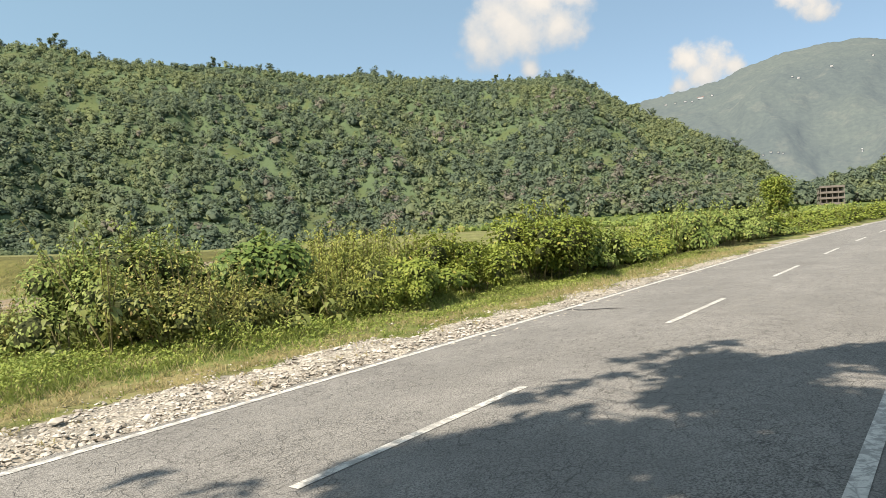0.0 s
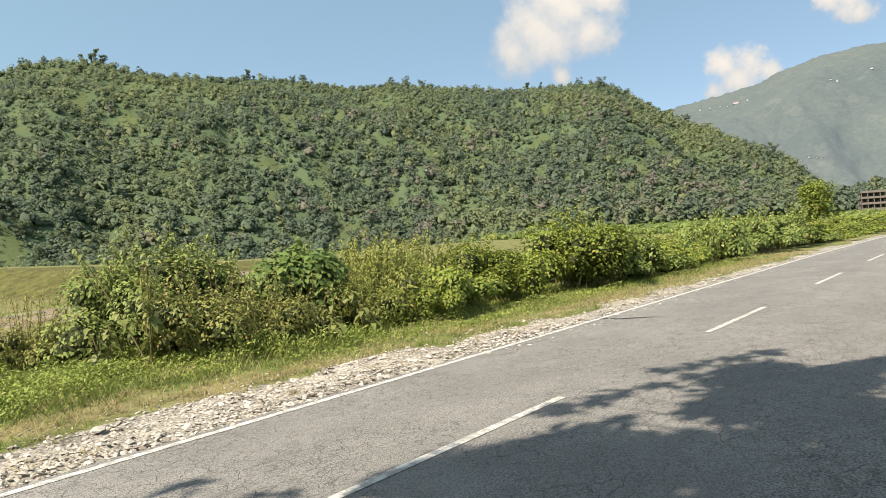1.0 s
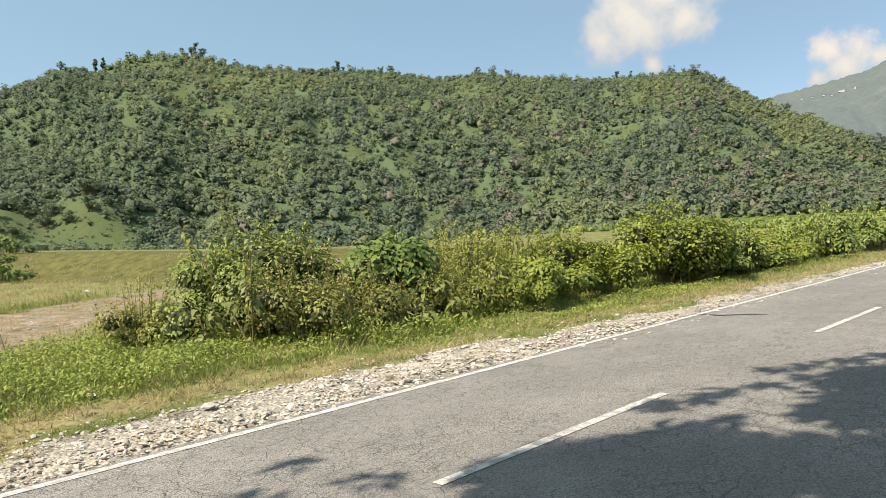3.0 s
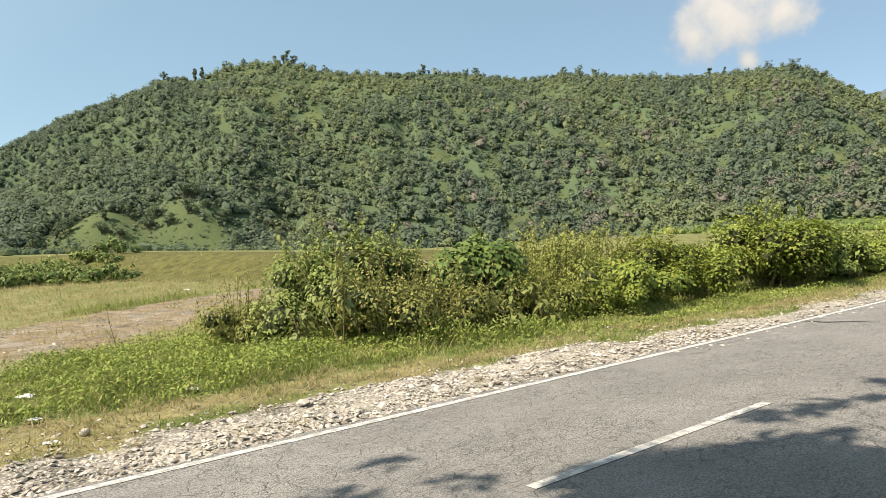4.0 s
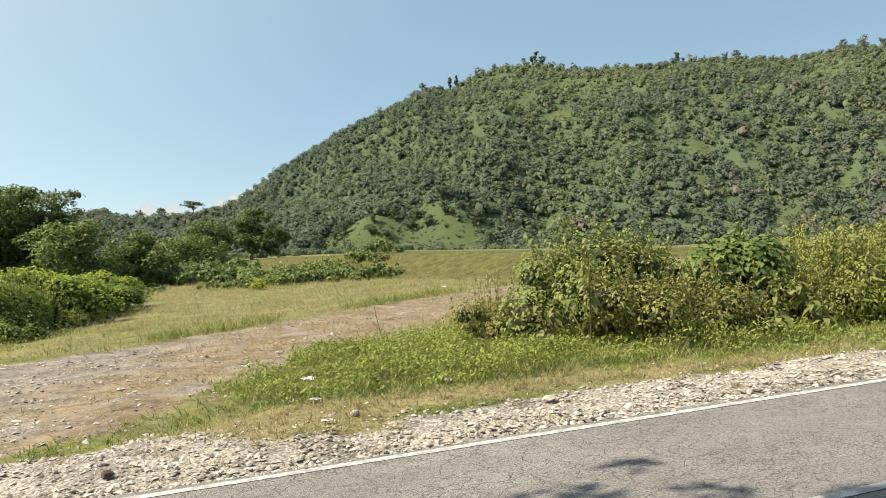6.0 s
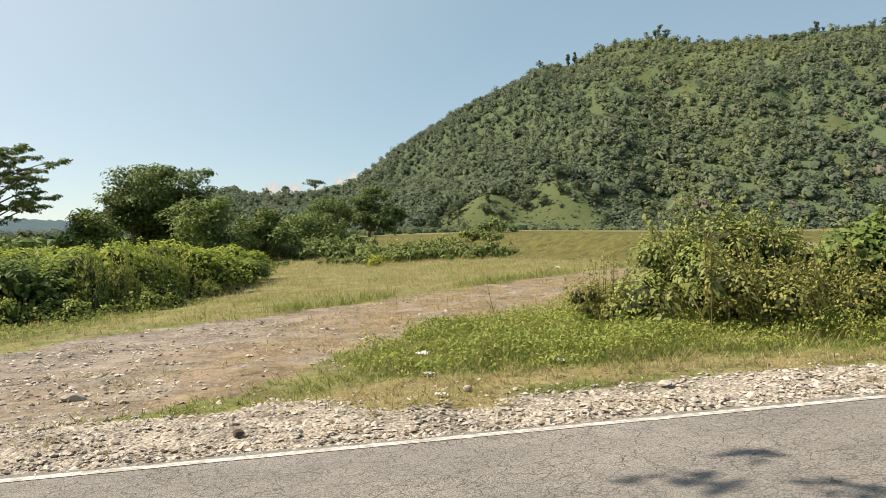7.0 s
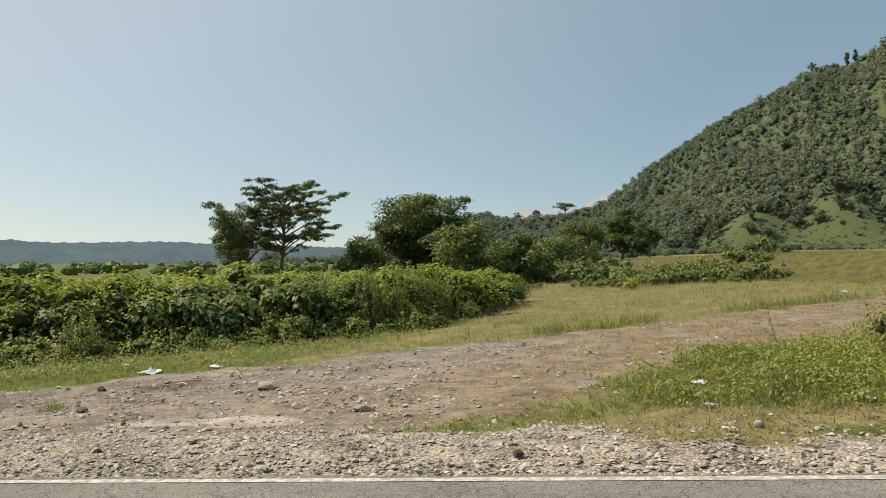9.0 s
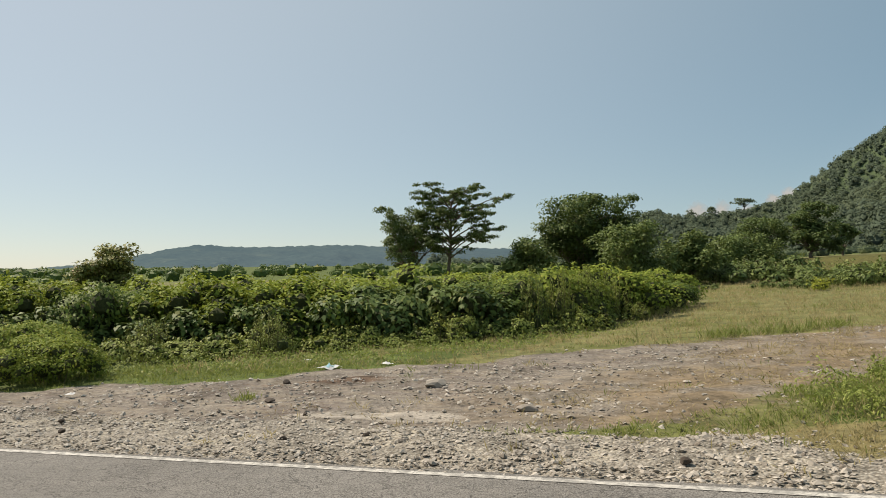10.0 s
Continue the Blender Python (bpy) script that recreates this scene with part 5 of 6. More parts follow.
def build_broad_leaf(x, y, high, count, big_leaf, label, seed, group="broad-leaved saplings"):
    """A sapling with large hanging leaves round each node."""
    r = np.random.default_rng(seed)
    root = holder("broad_leaf_sapling", x, y, label, "sapling", group)
    t = np.linspace(0, 1, 6)[:, None]
    stems = []
    for k in range(5 if high > 1 else 3):
        stem = Geo()
        rise = np.array([r.normal() * 0.28, r.normal() * 0.28, r.uniform(0.55, 1.0)]) * high
        bend = r.normal(size=3) * [0.12, 0.12, 0]
        tube(stem, rise * t + bend * t * t, np.linspace(0.018, 0.005, 6), 5)
        stems.append((rise, bend, part("stem", stem, STEM, root)))
    for i in range(count):
        g = Geo()
        a = i * 2.4 + r.uniform(-0.3, 0.3)
        u = 0.3 + 0.7 * (i + 0.5) / count
        rise, bend, stalk = stems[i % len(stems)]
        at = rise * u + bend * u * u
        out = np.array([math.cos(a), math.sin(a), 0])
        ln = big_leaf * r.uniform(0.75, 1.2) * (1.1 - 0.35 * u)
        n, wide = 6, 0.38 * ln
        s = np.linspace(0, 1, n)
        drop = r.uniform(0.5, 1.15)
        mid = at + out * (s[:, None] * ln * 0.8) + np.stack([0 * s, 0 * s, 0.22 * ln * np.sin(s * 1.7) - drop * ln * s ** 2 * 0.75], -1)
        half = wide / 2 * np.sin(np.pi * np.clip(s * 0.93 + 0.05, 0, 1)) ** 0.8
        side = np.cross(out, [0, 0, 1])
        lift = np.array([0, 0, 0.14])
        v = np.concatenate([mid - side * half[:, None] + lift * half[:, None], mid, mid + side * half[:, None] + lift * half[:, None]])
        q = [(b * n + j, b * n + j + 1, (b + 1) * n + j + 1, (b + 1) * n + j) for b in range(2) for j in range(n - 1)]
        g.add(v, q, r.uniform(0, 0.8))
        part("leaf", g, LEAF_BROAD, stalk, shade=True)
    return root


build_broad_leaf(6.7, 11.0, 2.5, 84, 0.26, "pale sapling with big drooping leaves among the shrubs", 5)
build_broad_leaf(6.1, 11.2, 1.25, 34, 0.27, "small sapling with big pale drooping leaves", 6)
build_broad_leaf(7.4, 10.6, 1.7, 44, 0.23, "sapling with big drooping leaves among the shrubs", 7)
build_broad_leaf(9.55, 9.75, 0.8, 22, 0.36, "dark plant with long hanging leaves at the verge", 8)
build_broad_leaf(10.6, 9.85, 0.9, 24, 0.38, "dark plant with long hanging leaves at the verge", 9)
build_broad_leaf(13.4, 9.9, 0.85, 12, 0.34, "plant with long hanging leaves at the verge", 10)


def build_stalk(x, y, high, lean, label, seed, leafy):
    r = np.random.default_rng(seed)
    root = holder("weed_stalk", x, y, label, "weed", "weed stalks")
    g = Geo()
    t = np.linspace(0, 1, 6)[:, None]
    line = np.array([lean, 0.05, high]) * t + r.normal(size=(6, 3)) * 0.015 * t
    tube(g, line, np.linspace(0.010, 0.004, 6), 5)
    part("stem", g, STEM, root)
    if leafy:
        f = Geo()
        u = r.uniform(0.25, 1, (leafy, 1))
        p = np.array([lean, 0.05, high]) * u
        out = unit(r.normal(size=(leafy, 3)) * [1, 1, 0.2])
        leaves(f, p, out * 0.3 + [0, 0, 0.7], out - [0, 0, 0.4], 0.12 * r.uniform(0.6, 1.2, leafy), 0.045)
        part("foliage", f, LEAF_BROWN, root)


for i, (x, y, h, ln, lf) in enumerate(((6.2, 13.3, 1.35, 0.05, 40), (5.6, 13.2, 1.15, -0.2, 30), (5.3, 13.5, 1.0, -0.28, 28), (5.9, 13.0, 0.95, 0.1, 26), (6.4, 12.6, 0.9, 0.0, 0),
                                       (4.1, 15.3, 0.95, -0.25, 3), (5.0, 12.9, 0.6, 0.1, 20))):
    build_stalk(x, y, h, ln, "thin upright weed stalk with sparse leaves" if lf > 5 else "bare reddish weed stalk leaning over the grass", 400 + i, lf)

# hedge of creeper-draped bushes beside the field
HEDGE = "hedge of creeper-draped bushes"
drape = bush("hedge_bush", -15.4, 22.6, "large bush draped in yellow-green creeper leaves", LEAF_DRAPE, 5200, 4.6, 3.3, 0.20, 0.14, HEDGE, sprigs=10, droop=0.9, lumps=34, upright=0.08, tint=0.6, cap=0.75, even=(0.6, 0.93))
drape2 = bush("hedge_bush", -12.2, 24.8, "large dark bush draped in broad creeper leaves", LEAF_DARK, 3400, 4.4, 2.4, 0.25, 0.16, HEDGE, sprigs=6, droop=1.5, lumps=26, upright=0.05, tint=0.4, cap=0.7, even=(0.6, 0.95))
drape3 = bush("hedge_bush", -9.2, 27.8, "large green bush with leafy shoots", LEAF_FRESH, 4400, 4.0, 2.9, 0.17, 0.11, HEDGE, sprigs=12, droop=0.7, lumps=28, upright=0.1, tint=0.6, cap=0.7, even=(0.6, 0.95))
back = bush("hedge_bush", -14.0, 27.0, "yellow-green bush in the depth of the hedge", LEAF_DRAPE, 1900, 4.8, 3.8, 0.25, 0.165, HEDGE, sprigs=8, droop=0.7, lumps=28, upright=0.1, tint=0.65, cap=0.7, even=(0.6, 0.95))
front_line = [(-27.5, 18.0), (-24.5, 18.8), (-21.5, 19.6), (-18.4, 21.0), (-13.8, 23.4), (-10.6, 26.2), (-7.9, 29.4), (-7.6, 32.6), (-7.9, 36.2), (-8.3, 40.2), (-8.6, 44.6), (-9.0, 50.0), (-6.3, 36.6), (-5.7, 40.6), (-5.0, 44.6), (-5.6, 49.0)]
for i, (x, y) in enumerate(front_line):
    src = (drape, drape, drape3)[i % 3]
    set_at(src, x, y, R3.uniform(0, 6.28), R3.uniform(0.9, 1.08), R3.uniform(0.88, 1.04) * np.interp(y, [18, 20, 22, 29, 34, 50], [1.16, 1.14, 1.02, 1.02, 0.98, 0.88]))
for x, y, s in ((-19.6, 19.2, 0.85), (-16.6, 20.4, 0.95), (-12.6, 22.9, 1.0), (-10.9, 24.6, 1.05), (-9.4, 26.3, 0.95), (-22.8, 18.0, 0.9), (-8.6, 28.6, 0.8)):
    set_at(drape2, x, y, R3.uniform(0, 6.28), s, s * R3.uniform(0.85, 1.05))
for i in range(40):
    u = R3.uniform(0, 1)
    x = np.interp(u, [0, 0.5, 1], [-33, -18, -11])
    y = np.interp(u, [0, 0.5, 1], [22, 25.5, 44]) + R3.uniform(0, 20) ** 0.9
    sc = R3.uniform(0.9, 1.25)
    set_at(back, x, y, R3.uniform(0, 6.28), sc, R3.uniform(0.8, 1.02) * np.interp(y, [22, 60], [1.0, 0.85]) * np.interp(x, [-33, -20], [0.95, 1.0]))
weedy = bush("tall_weed_clump", -11.6, 22.6, "clump of tall narrow-leaved weeds before the hedge", LEAF_WEED, 1950, 1.7, 1.45, 0.10, 0.04, "weeds before the hedge", sprigs=54, droop=0.3, lumps=6, upright=0.92, tint=0.4, foot_at=0.95, even=(0.35, 1.2))
feathery = bush("feathery_bush", -15.3, 12.4, "feathery yellow-green bush at the edge of the track", LEAF_DRAPE, 6500, 2.6, 1.35, 0.10, 0.045, "weeds before the hedge", sprigs=10, droop=0.4, lumps=26, upright=0.06, tint=0.35, low=0.04, cap=0.6)
for x, y, a, sx, sz in ((-13.4, 18.3, 0.5, 0.8, 0.95), (-14.6, 19.8, 1.9, 0.9, 0.8), (-9.6, 24.6, 2.6, 0.9, 0.9), (-8.0, 26.6, 3.7, 0.9, 0.95), (-7.2, 28.4, 4.4, 0.8, 0.8), (-6.6, 31.0, 5.2, 0.8, 0.7),
                        (-17.5, 17.6, 0.2, 0.9, 0.9), (-5.9, 32.4, 2.2, 0.8, 1.45), (-7.4, 26.2, 4.1, 0.7, 1.6), (-6.4, 30.9, 3.6, 0.7, 1.55), (-5.6, 34.2, 5.0, 0.8, 1.2), (-5.4, 35.6, 0.4, 0.9, 1.05), (-5.2, 39.6, 1.4, 0.9, 0.7), (-6.1, 29.6, 1.0, 0.75, 1.6), (-6.7, 27.6, 2.0, 0.7, 1.55), (-4.6, 33.6, 3.0, 0.7, 0.55), (-4.2, 37.0, 0.9, 0.6, 0.45), (-3.6, 41.0, 2.4, 0.6, 0.4)):
    set_at(weedy, x, y, a, sx, sz)
leafy = bush("leafy_weed_clump", -14.2, 18.8, "waist-high leafy green weeds before the hedge", LEAF_WEED, 950, 2.2, 1.0, 0.12, 0.075, "weeds before the hedge", sprigs=16, droop=0.5, lumps=14, upright=0.25, tint=0.8, cap=0.6)
for i in range(44):
    u = (i + R3.uniform(-0.3, 0.3)) / 44
    x, y = np.interp(u, [0, 0.35, 0.6, 0.8, 1], [-25, -16.5, -10.5, -6.4, -5.6]), np.interp(u, [0, 0.35, 0.6, 0.8, 1], [15.0, 17.7, 22.2, 27.0, 40])
    set_at(leafy, x + R3.uniform(-0.6, 0.5), y - R3.uniform(-0.8, 0.9), R3.uniform(0, 6.28), R3.uniform(0.6, 1.15), R3.uniform(0.45, 1.15))
set_at(feathery, -18.4, 13.4, 2.0, 1.15, 1.4)
set_at(feathery, -19.8, 11.6, 4.0, 1.0, 0.95)
set_at(feathery, -16.9, 13.0, 3.1, 1.1, 1.15)
set_at(feathery, -20.5, 15.8, 1.0, 1.1, 1.35)

# shrubs at the field's far side and on the bank
bank = bush("field_shrub", 8.0, 70.0, "low broad-leaved shrub at the foot of the bank", LEAF_BOWER, 540, 3.4, 1.7, 0.30, 0.19, "shrubs at the bank", sprigs=10, droop=0.7, lumps=10, upright=0.15, tint=0.7)
bank2 = bush("field_shrub", 10.4, 67.0, "low green shrub at the foot of the bank", LEAF_GREEN, 540, 3.2, 1.5, 0.26, 0.15, "shrubs at the bank", sprigs=14, droop=0.5, lumps=10, upright=0.25, tint=0.6)
bank3 = bush("field_shrub", -2.0, 84.0, "green leafy shrub below the trees", LEAF_BOWER, 540, 3.4, 1.7, 0.30, 0.19, "shrubs at the bank", sprigs=6, droop=0.8, lumps=12, upright=0.08, tint=0.7, cap=0.5)
for i in range(56):
    az = R3.uniform(-9, 14.5)
    d = R3.uniform(66, 84) if az > 4 else R3.uniform(80, 100)
    sc = R3.uniform(0.8, 1.35) * (1.35 if az < 4 else 1.0)
    set_at((bank3 if az < 4.5 and i % 4 else (bank, bank2)[i % 2]), d * math.sin(radians(az)), d * math.cos(radians(az)), R3.uniform(0, 6.28), sc, sc * R3.uniform(0.8, 1.2))
for x, y, sc in ((5.6, 68.0, 0.9), (3.4, 66.0, 0.7), (1.2, 69.0, 0.55), (-3.2, 70.0, 0.5), (6.9, 66.5, 0.8), (11.9, 64.5, 0.5), (13.5, 63.6, 0.45), (-4.6, 60.0, 0.4)):
    set_at((bank, bank2)[int(x * 10) % 2], x, y, x, sc, sc)
bush("yellow_plant", 4.8, 61.0, "small bright yellow plant in the dry grass", YELLOW_PLANT, 700, 2.0, 1.1, 0.2, 0.09, sprigs=14, droop=0.2, lumps=6, upright=0.4, tint=0.3)


def build_scrub(name, label, mat, n, az0, az1, r0, r1, small, large, seed):
    """Low leafy clumps scattered over far ground, as one mesh."""
    r = np.random.default_rng(seed)
    kinds = [crown_kind(r, 48, fl, 0.22) for fl in (0.6, 0.75, 0.9)]
    g = Geo()
    for i in range(n):
        az, d = radians(r.uniform(az0, az1)), r0 * (r1 / r0) ** r.random()
        x, y = d * math.sin(az), d * math.cos(az)
        if track_gap(x, y) > -3:
            continue
        v, faces = kinds[i % 3]
        s = r.uniform(small, large)
        a = r.uniform(0, 6.28)
        w = np.stack([v[:, 0] * math.cos(a) - v[:, 1] * math.sin(a), v[:, 0] * math.sin(a) + v[:, 1] * math.cos(a), v[:, 2]], -1) * s + [x, y, float(ground_z(x, y)) + 0.35 * s]
        base = g.count
        g.add(w, np.zeros((0, 4), int), np.full(len(v), r.random() * 0.7))
        g.f.pop()
        for f in faces:
            g.f.append(f + base)
    tagged(new(name, g.mesh(name, mat)), label, "scrub", kind="stuff")


build_scrub("scrub", "low green scrub over the ground beyond the roadside bushes", LEAF_GREEN, 260, 52, 84, 95, 380, 0.7, 1.5, 1)
build_scrub("scrub", "dull green scrub and small trees far beyond the hedge", LEAF_DARK, 260, -64, -10, 165, 430, 1.5, 3.4, 2)
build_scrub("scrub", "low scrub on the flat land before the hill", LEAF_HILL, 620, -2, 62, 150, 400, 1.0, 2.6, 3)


# ---------------------------------------------------------------- skyline trees and scattered trees on the hill
def hill_tree(name, az, s, high, wide, label, seed, flat=0.5, low=0.2, fork=0.3, group="trees on the hill"):
    r = np.random.default_rng(seed)
    p = hill_place(az, s)
    root = new(name)
    root.matrix_world = Matrix.Translation((float(p[0]), float(p[1]), float(p[2]) - 0.4))
    tagged(root, label, "tree", group)
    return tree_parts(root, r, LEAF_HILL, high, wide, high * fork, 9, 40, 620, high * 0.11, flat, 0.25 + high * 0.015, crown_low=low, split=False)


hill_tree("umbrella_tree", -0.3, 0.99, 15, 20, "wide umbrella-shaped tree on the skyline", 1, 0.22, 0.75, 0.5)
hill_tree("round_tree", -2.55, 0.99, 12, 8, "round-headed tree alone on the skyline", 2, 0.7, 0.3, 0.35)
hill_tree("round_tree", -4.0, 0.99, 9.5, 9, "bushy tree on the skyline", 3, 0.6, 0.2, 0.2)
for az, h, w in ((26.1, 14, 9), (26.7, 11, 10), (25.4, 9, 8), (29.2, 9, 8), (28.3, 7, 8), (36.9, 10, 6), (41.1, 9, 9), (40.3, 7, 8), (48.0, 9, 8), (49.2, 10, 10), (50.4, 8, 9), (54.5, 8, 9),
                 (58.8, 9, 5), (59.8, 8, 5), (23.0, 7, 8), (17.2, 8, 7), (21.6, 9, 6), (62.8, 7, 10), (64.4, 7, 11), (66.4, 7, 8), (70.6, 8, 9), (76.4, 9, 9)):
    hill_tree("skyline_tree", az, 0.995, h, w, "dark ragged tree standing on the ridge", int(az * 10), 0.8, 0.05, 0.12)
for az in (19.4, 19.9):
    hill_tree("slim_tree", az, 0.995, 12.5, 3.4, "slim dark pointed tree on the ridge", int(az * 100), 1.3, 0.1, 0.15)
r5 = np.random.default_rng(55)
for i in range(44):
    az = r5.uniform(5.5, 23.5)
    s = r5.uniform(0.015, 0.16)
    h = r5.uniform(5.0, 10.0) * (1.25 if i % 5 == 0 else 0.9)
    hill_tree("meadow_tree", az, s, h, h * r5.uniform(0.8, 1.3), "tree standing alone on the grassy slope", 700 + i, 0.6, 0.15, 0.2, group="trees on the grassy slope")


# ---------------------------------------------------------------- buildings far off
def build_frame_building():
    """An unfinished three-storey concrete frame."""
    root = new("unfinished_building")
    x, y = 452 * math.sin(radians(82.4)), 452 * math.cos(radians(82.4))
    root.matrix_world = Matrix.Translation((x, y, float(ground_z(x, y)) - 0.3)) @ Matrix.Rotation(radians(-72), 4, 'Z')
    tagged(root, "unfinished three-storey building of bare grey concrete", "building")
    for f in range(4):
        g = Geo()
        box(g, -6.2, -5.0, f * 3.1 + (2.75 if f == 0 else 0) - (0 if f else 2.75), 6.2, 5.0, f * 3.1 + 0.3)
        part("floor_slab", g, CONCRETE, root)
    for f in range(3):
        for ix in range(5):
            for iy in (0, 1, 2):
                g = Geo()
                cx, cy = -5.8 + ix * 2.9, -4.6 + iy * 4.6
                box(g, cx - 0.2, cy - 0.2, f * 3.1 + 0.3, cx + 0.2, cy + 0.2, f * 3.1 + 3.1)
                part("column", g, CONCRETE, root)
        # dark sheet that carries the shade of the open storey
        g = Geo()
        box(g, -5.5, 0.1, f * 3.1 + 0.3, 5.5, 0.3, f * 3.1 + 3.1)
        part("dark_inner_wall", g, DARK_INSIDE, root)
        g = Geo()
        box(g, -5.6, -4.75, f * 3.1 + 0.3, 5.6, -4.62, f * 3.1 + 1.1)
        part("parapet", g, CONCRETE, root)
    g = Geo()
    box(g, -6.2, -5.0, 9.6, 6.2, -4.8, 10.4)
    part("roof_parapet", g, CONCRETE, root)


build_frame_building()


def build_house(az, el, wide, high, red):
    """A house on the far mountain, set where the slope shows at that bearing and height."""
    d = 3300 - 1700 * np.linspace(0.75, -0.0, 400)
    for r in d:
        s = 1 - (3300 - r) / 1700
        if r * math.tan(radians(el)) <= mountain_z(az, s) + 3:
            break
    root = new("far_house")
    z = r * math.tan(radians(el))
    root.matrix_world = Matrix.Translation((r * math.sin(radians(az)), r * math.cos(radians(az)), z)) @ Matrix.Rotation(radians(-az), 4, 'Z')
    tagged(root, "small white house with a red roof on the mountain" if red else "small white house on the mountain", "house", "houses on the mountain")
    wide, high = wide * (0.62 if red else 0.36), high * 0.36
    g, h = Geo(), Geo()
    box(g, -wide / 2, -6, -high, wide / 2, 6, high * 0.6)
    part("wall", g, WHITE_WALL, root)
    a, b, c = wide / 2 + 1, 7, high * 0.62
    h.add([(-a, -b, c), (a, -b, c), (a, b, c), (-a, b, c), (-a, 0, c + high * 0.5), (a, 0, c + high * 0.5)], [(0, 1, 5, 4), (2, 3, 4, 5)])
    h.add([(-a, -b, c), (-a, 0, c + high * 0.5), (-a, b, c), (a, -b, c), (a, b, c), (a, 0, c + high * 0.5)], [(0, 1, 2), (3, 4, 5)])
    part("roof", h, RED_ROOF if red else WHITE_WALL, root)


def mountain_z(az, s):
    ta, te = np.array(MOUNTAIN).T
    zt = 3300 * math.tan(radians(float(np.interp(az, ta, te))))
    return float(range_z(zt, az, s, 51, 260))


for az, el, w, h, red in ((71.6, 11.25, 22, 9, 0), (72.3, 11.3, 18, 8, 0), (73.0, 11.35, 16, 8, 1), (74.1, 11.5, 34, 12, 1), (74.9, 11.6, 18, 11, 0), (73.5, 11.3, 18, 8, 0), (80.3, 12.25, 16, 8, 0), (80.7, 12.1, 20, 10, 0),
                         (82.8, 12.6, 24, 10, 0), (85.3, 12.9, 18, 9, 0), (78.2, 7.0, 10, 6, 0), (78.7, 7.15, 14, 6, 0), (79.2, 7.1, 11, 5, 0), (79.5, 7.0, 9, 5, 0), (84.4, 6.7, 5, 13, 0)):
    build_house(az, el, w, h, red)


# ---------------------------------------------------------------- litter and odd stones
def build_litter(x, y, size, mat, label, seed, band=None):
    r = np.random.default_rng(seed)
    n = 9
    u, v = np.meshgrid(np.linspace(-1, 1, n), np.linspace(-1, 1, n))
    X = u * size * 0.5 * (1 + 0.25 * vnoise(u * 2 + 9, v * 2, seed))
    Y = v * size * 0.32 * (1 + 0.35 * vnoise(u * 2, v * 2 + 5, seed + 1))
    Z = 0.02 + size * 0.30 * vnoise(u * 2.2 + 3, v * 2.2, seed + 2) * (1 - 0.6 * np.maximum(abs(u), abs(v)))
    k = np.arange(n * n).reshape(n, n)
    q = np.stack([k[:-1, :-1], k[:-1, 1:], k[1:, 1:], k[1:, :-1]], -1).reshape(-1, 4)
    root = holder("plastic_litter", x, y, label, "litter", "scraps of litter", sink=-0.03, turn=float(r.uniform(0, 3)))
    part("film", Geo().add(np.stack([X, Y, Z], -1), q), mat, root, shade=True)
    if band:
        inner = np.stack([X, Y, Z + 0.004], -1)[2:6, 1:8]
        m, w = inner.shape[:2]
        kk = np.arange(m * w).reshape(m, w)
        part("printed_band", Geo().add(inner, np.stack([kk[:-1, :-1], kk[:-1, 1:], kk[1:, 1:], kk[1:, :-1]], -1).reshape(-1, 4)), band, root, "pale blue print", shade=True)


for i, (x, y, s, b) in enumerate(((1.87, 11.0, 0.24, None), (1.67, 9.2, 0.14, None), (1.6, 7.8, 0.13, None), (-9.06, 14.65, 0.5, PLASTIC_BLUE), (-7.97, 15.5, 0.28, None), (-11.0, 16.7, 0.16, None),
                                  (3.5, 9.4, 0.2, None), (-12.3, 10.3, 0.2, None), (-7.0, 43.8, 0.45, None), (-5.2, 44.5, 0.3, None), (14.7, 42.5, 0.35, None))):
    build_litter(x, y, s, PLASTIC_WHITE, "crumpled white plastic wrapper with pale blue print on the earth" if b else "crumpled scrap of white plastic on the ground", 800 + i, b)


def rock_mesh(name, r, mat, level=2, flat=0.6, sharp=0.35):
    v, f = BALL2 if level == 2 else BALL1
    d = 1 + sharp * (r.random((len(v), 1)) - 0.5)
    cut = unit(r.normal(size=(4, 3)))
    w = v * d
    for c in cut:
        over = np.clip(w @ c - 0.62, 0, None)
        w = w - over[:, None] * c
    return Geo().add(w * [1, r.uniform(0.6, 0.9), flat], f).mesh(name, mat)


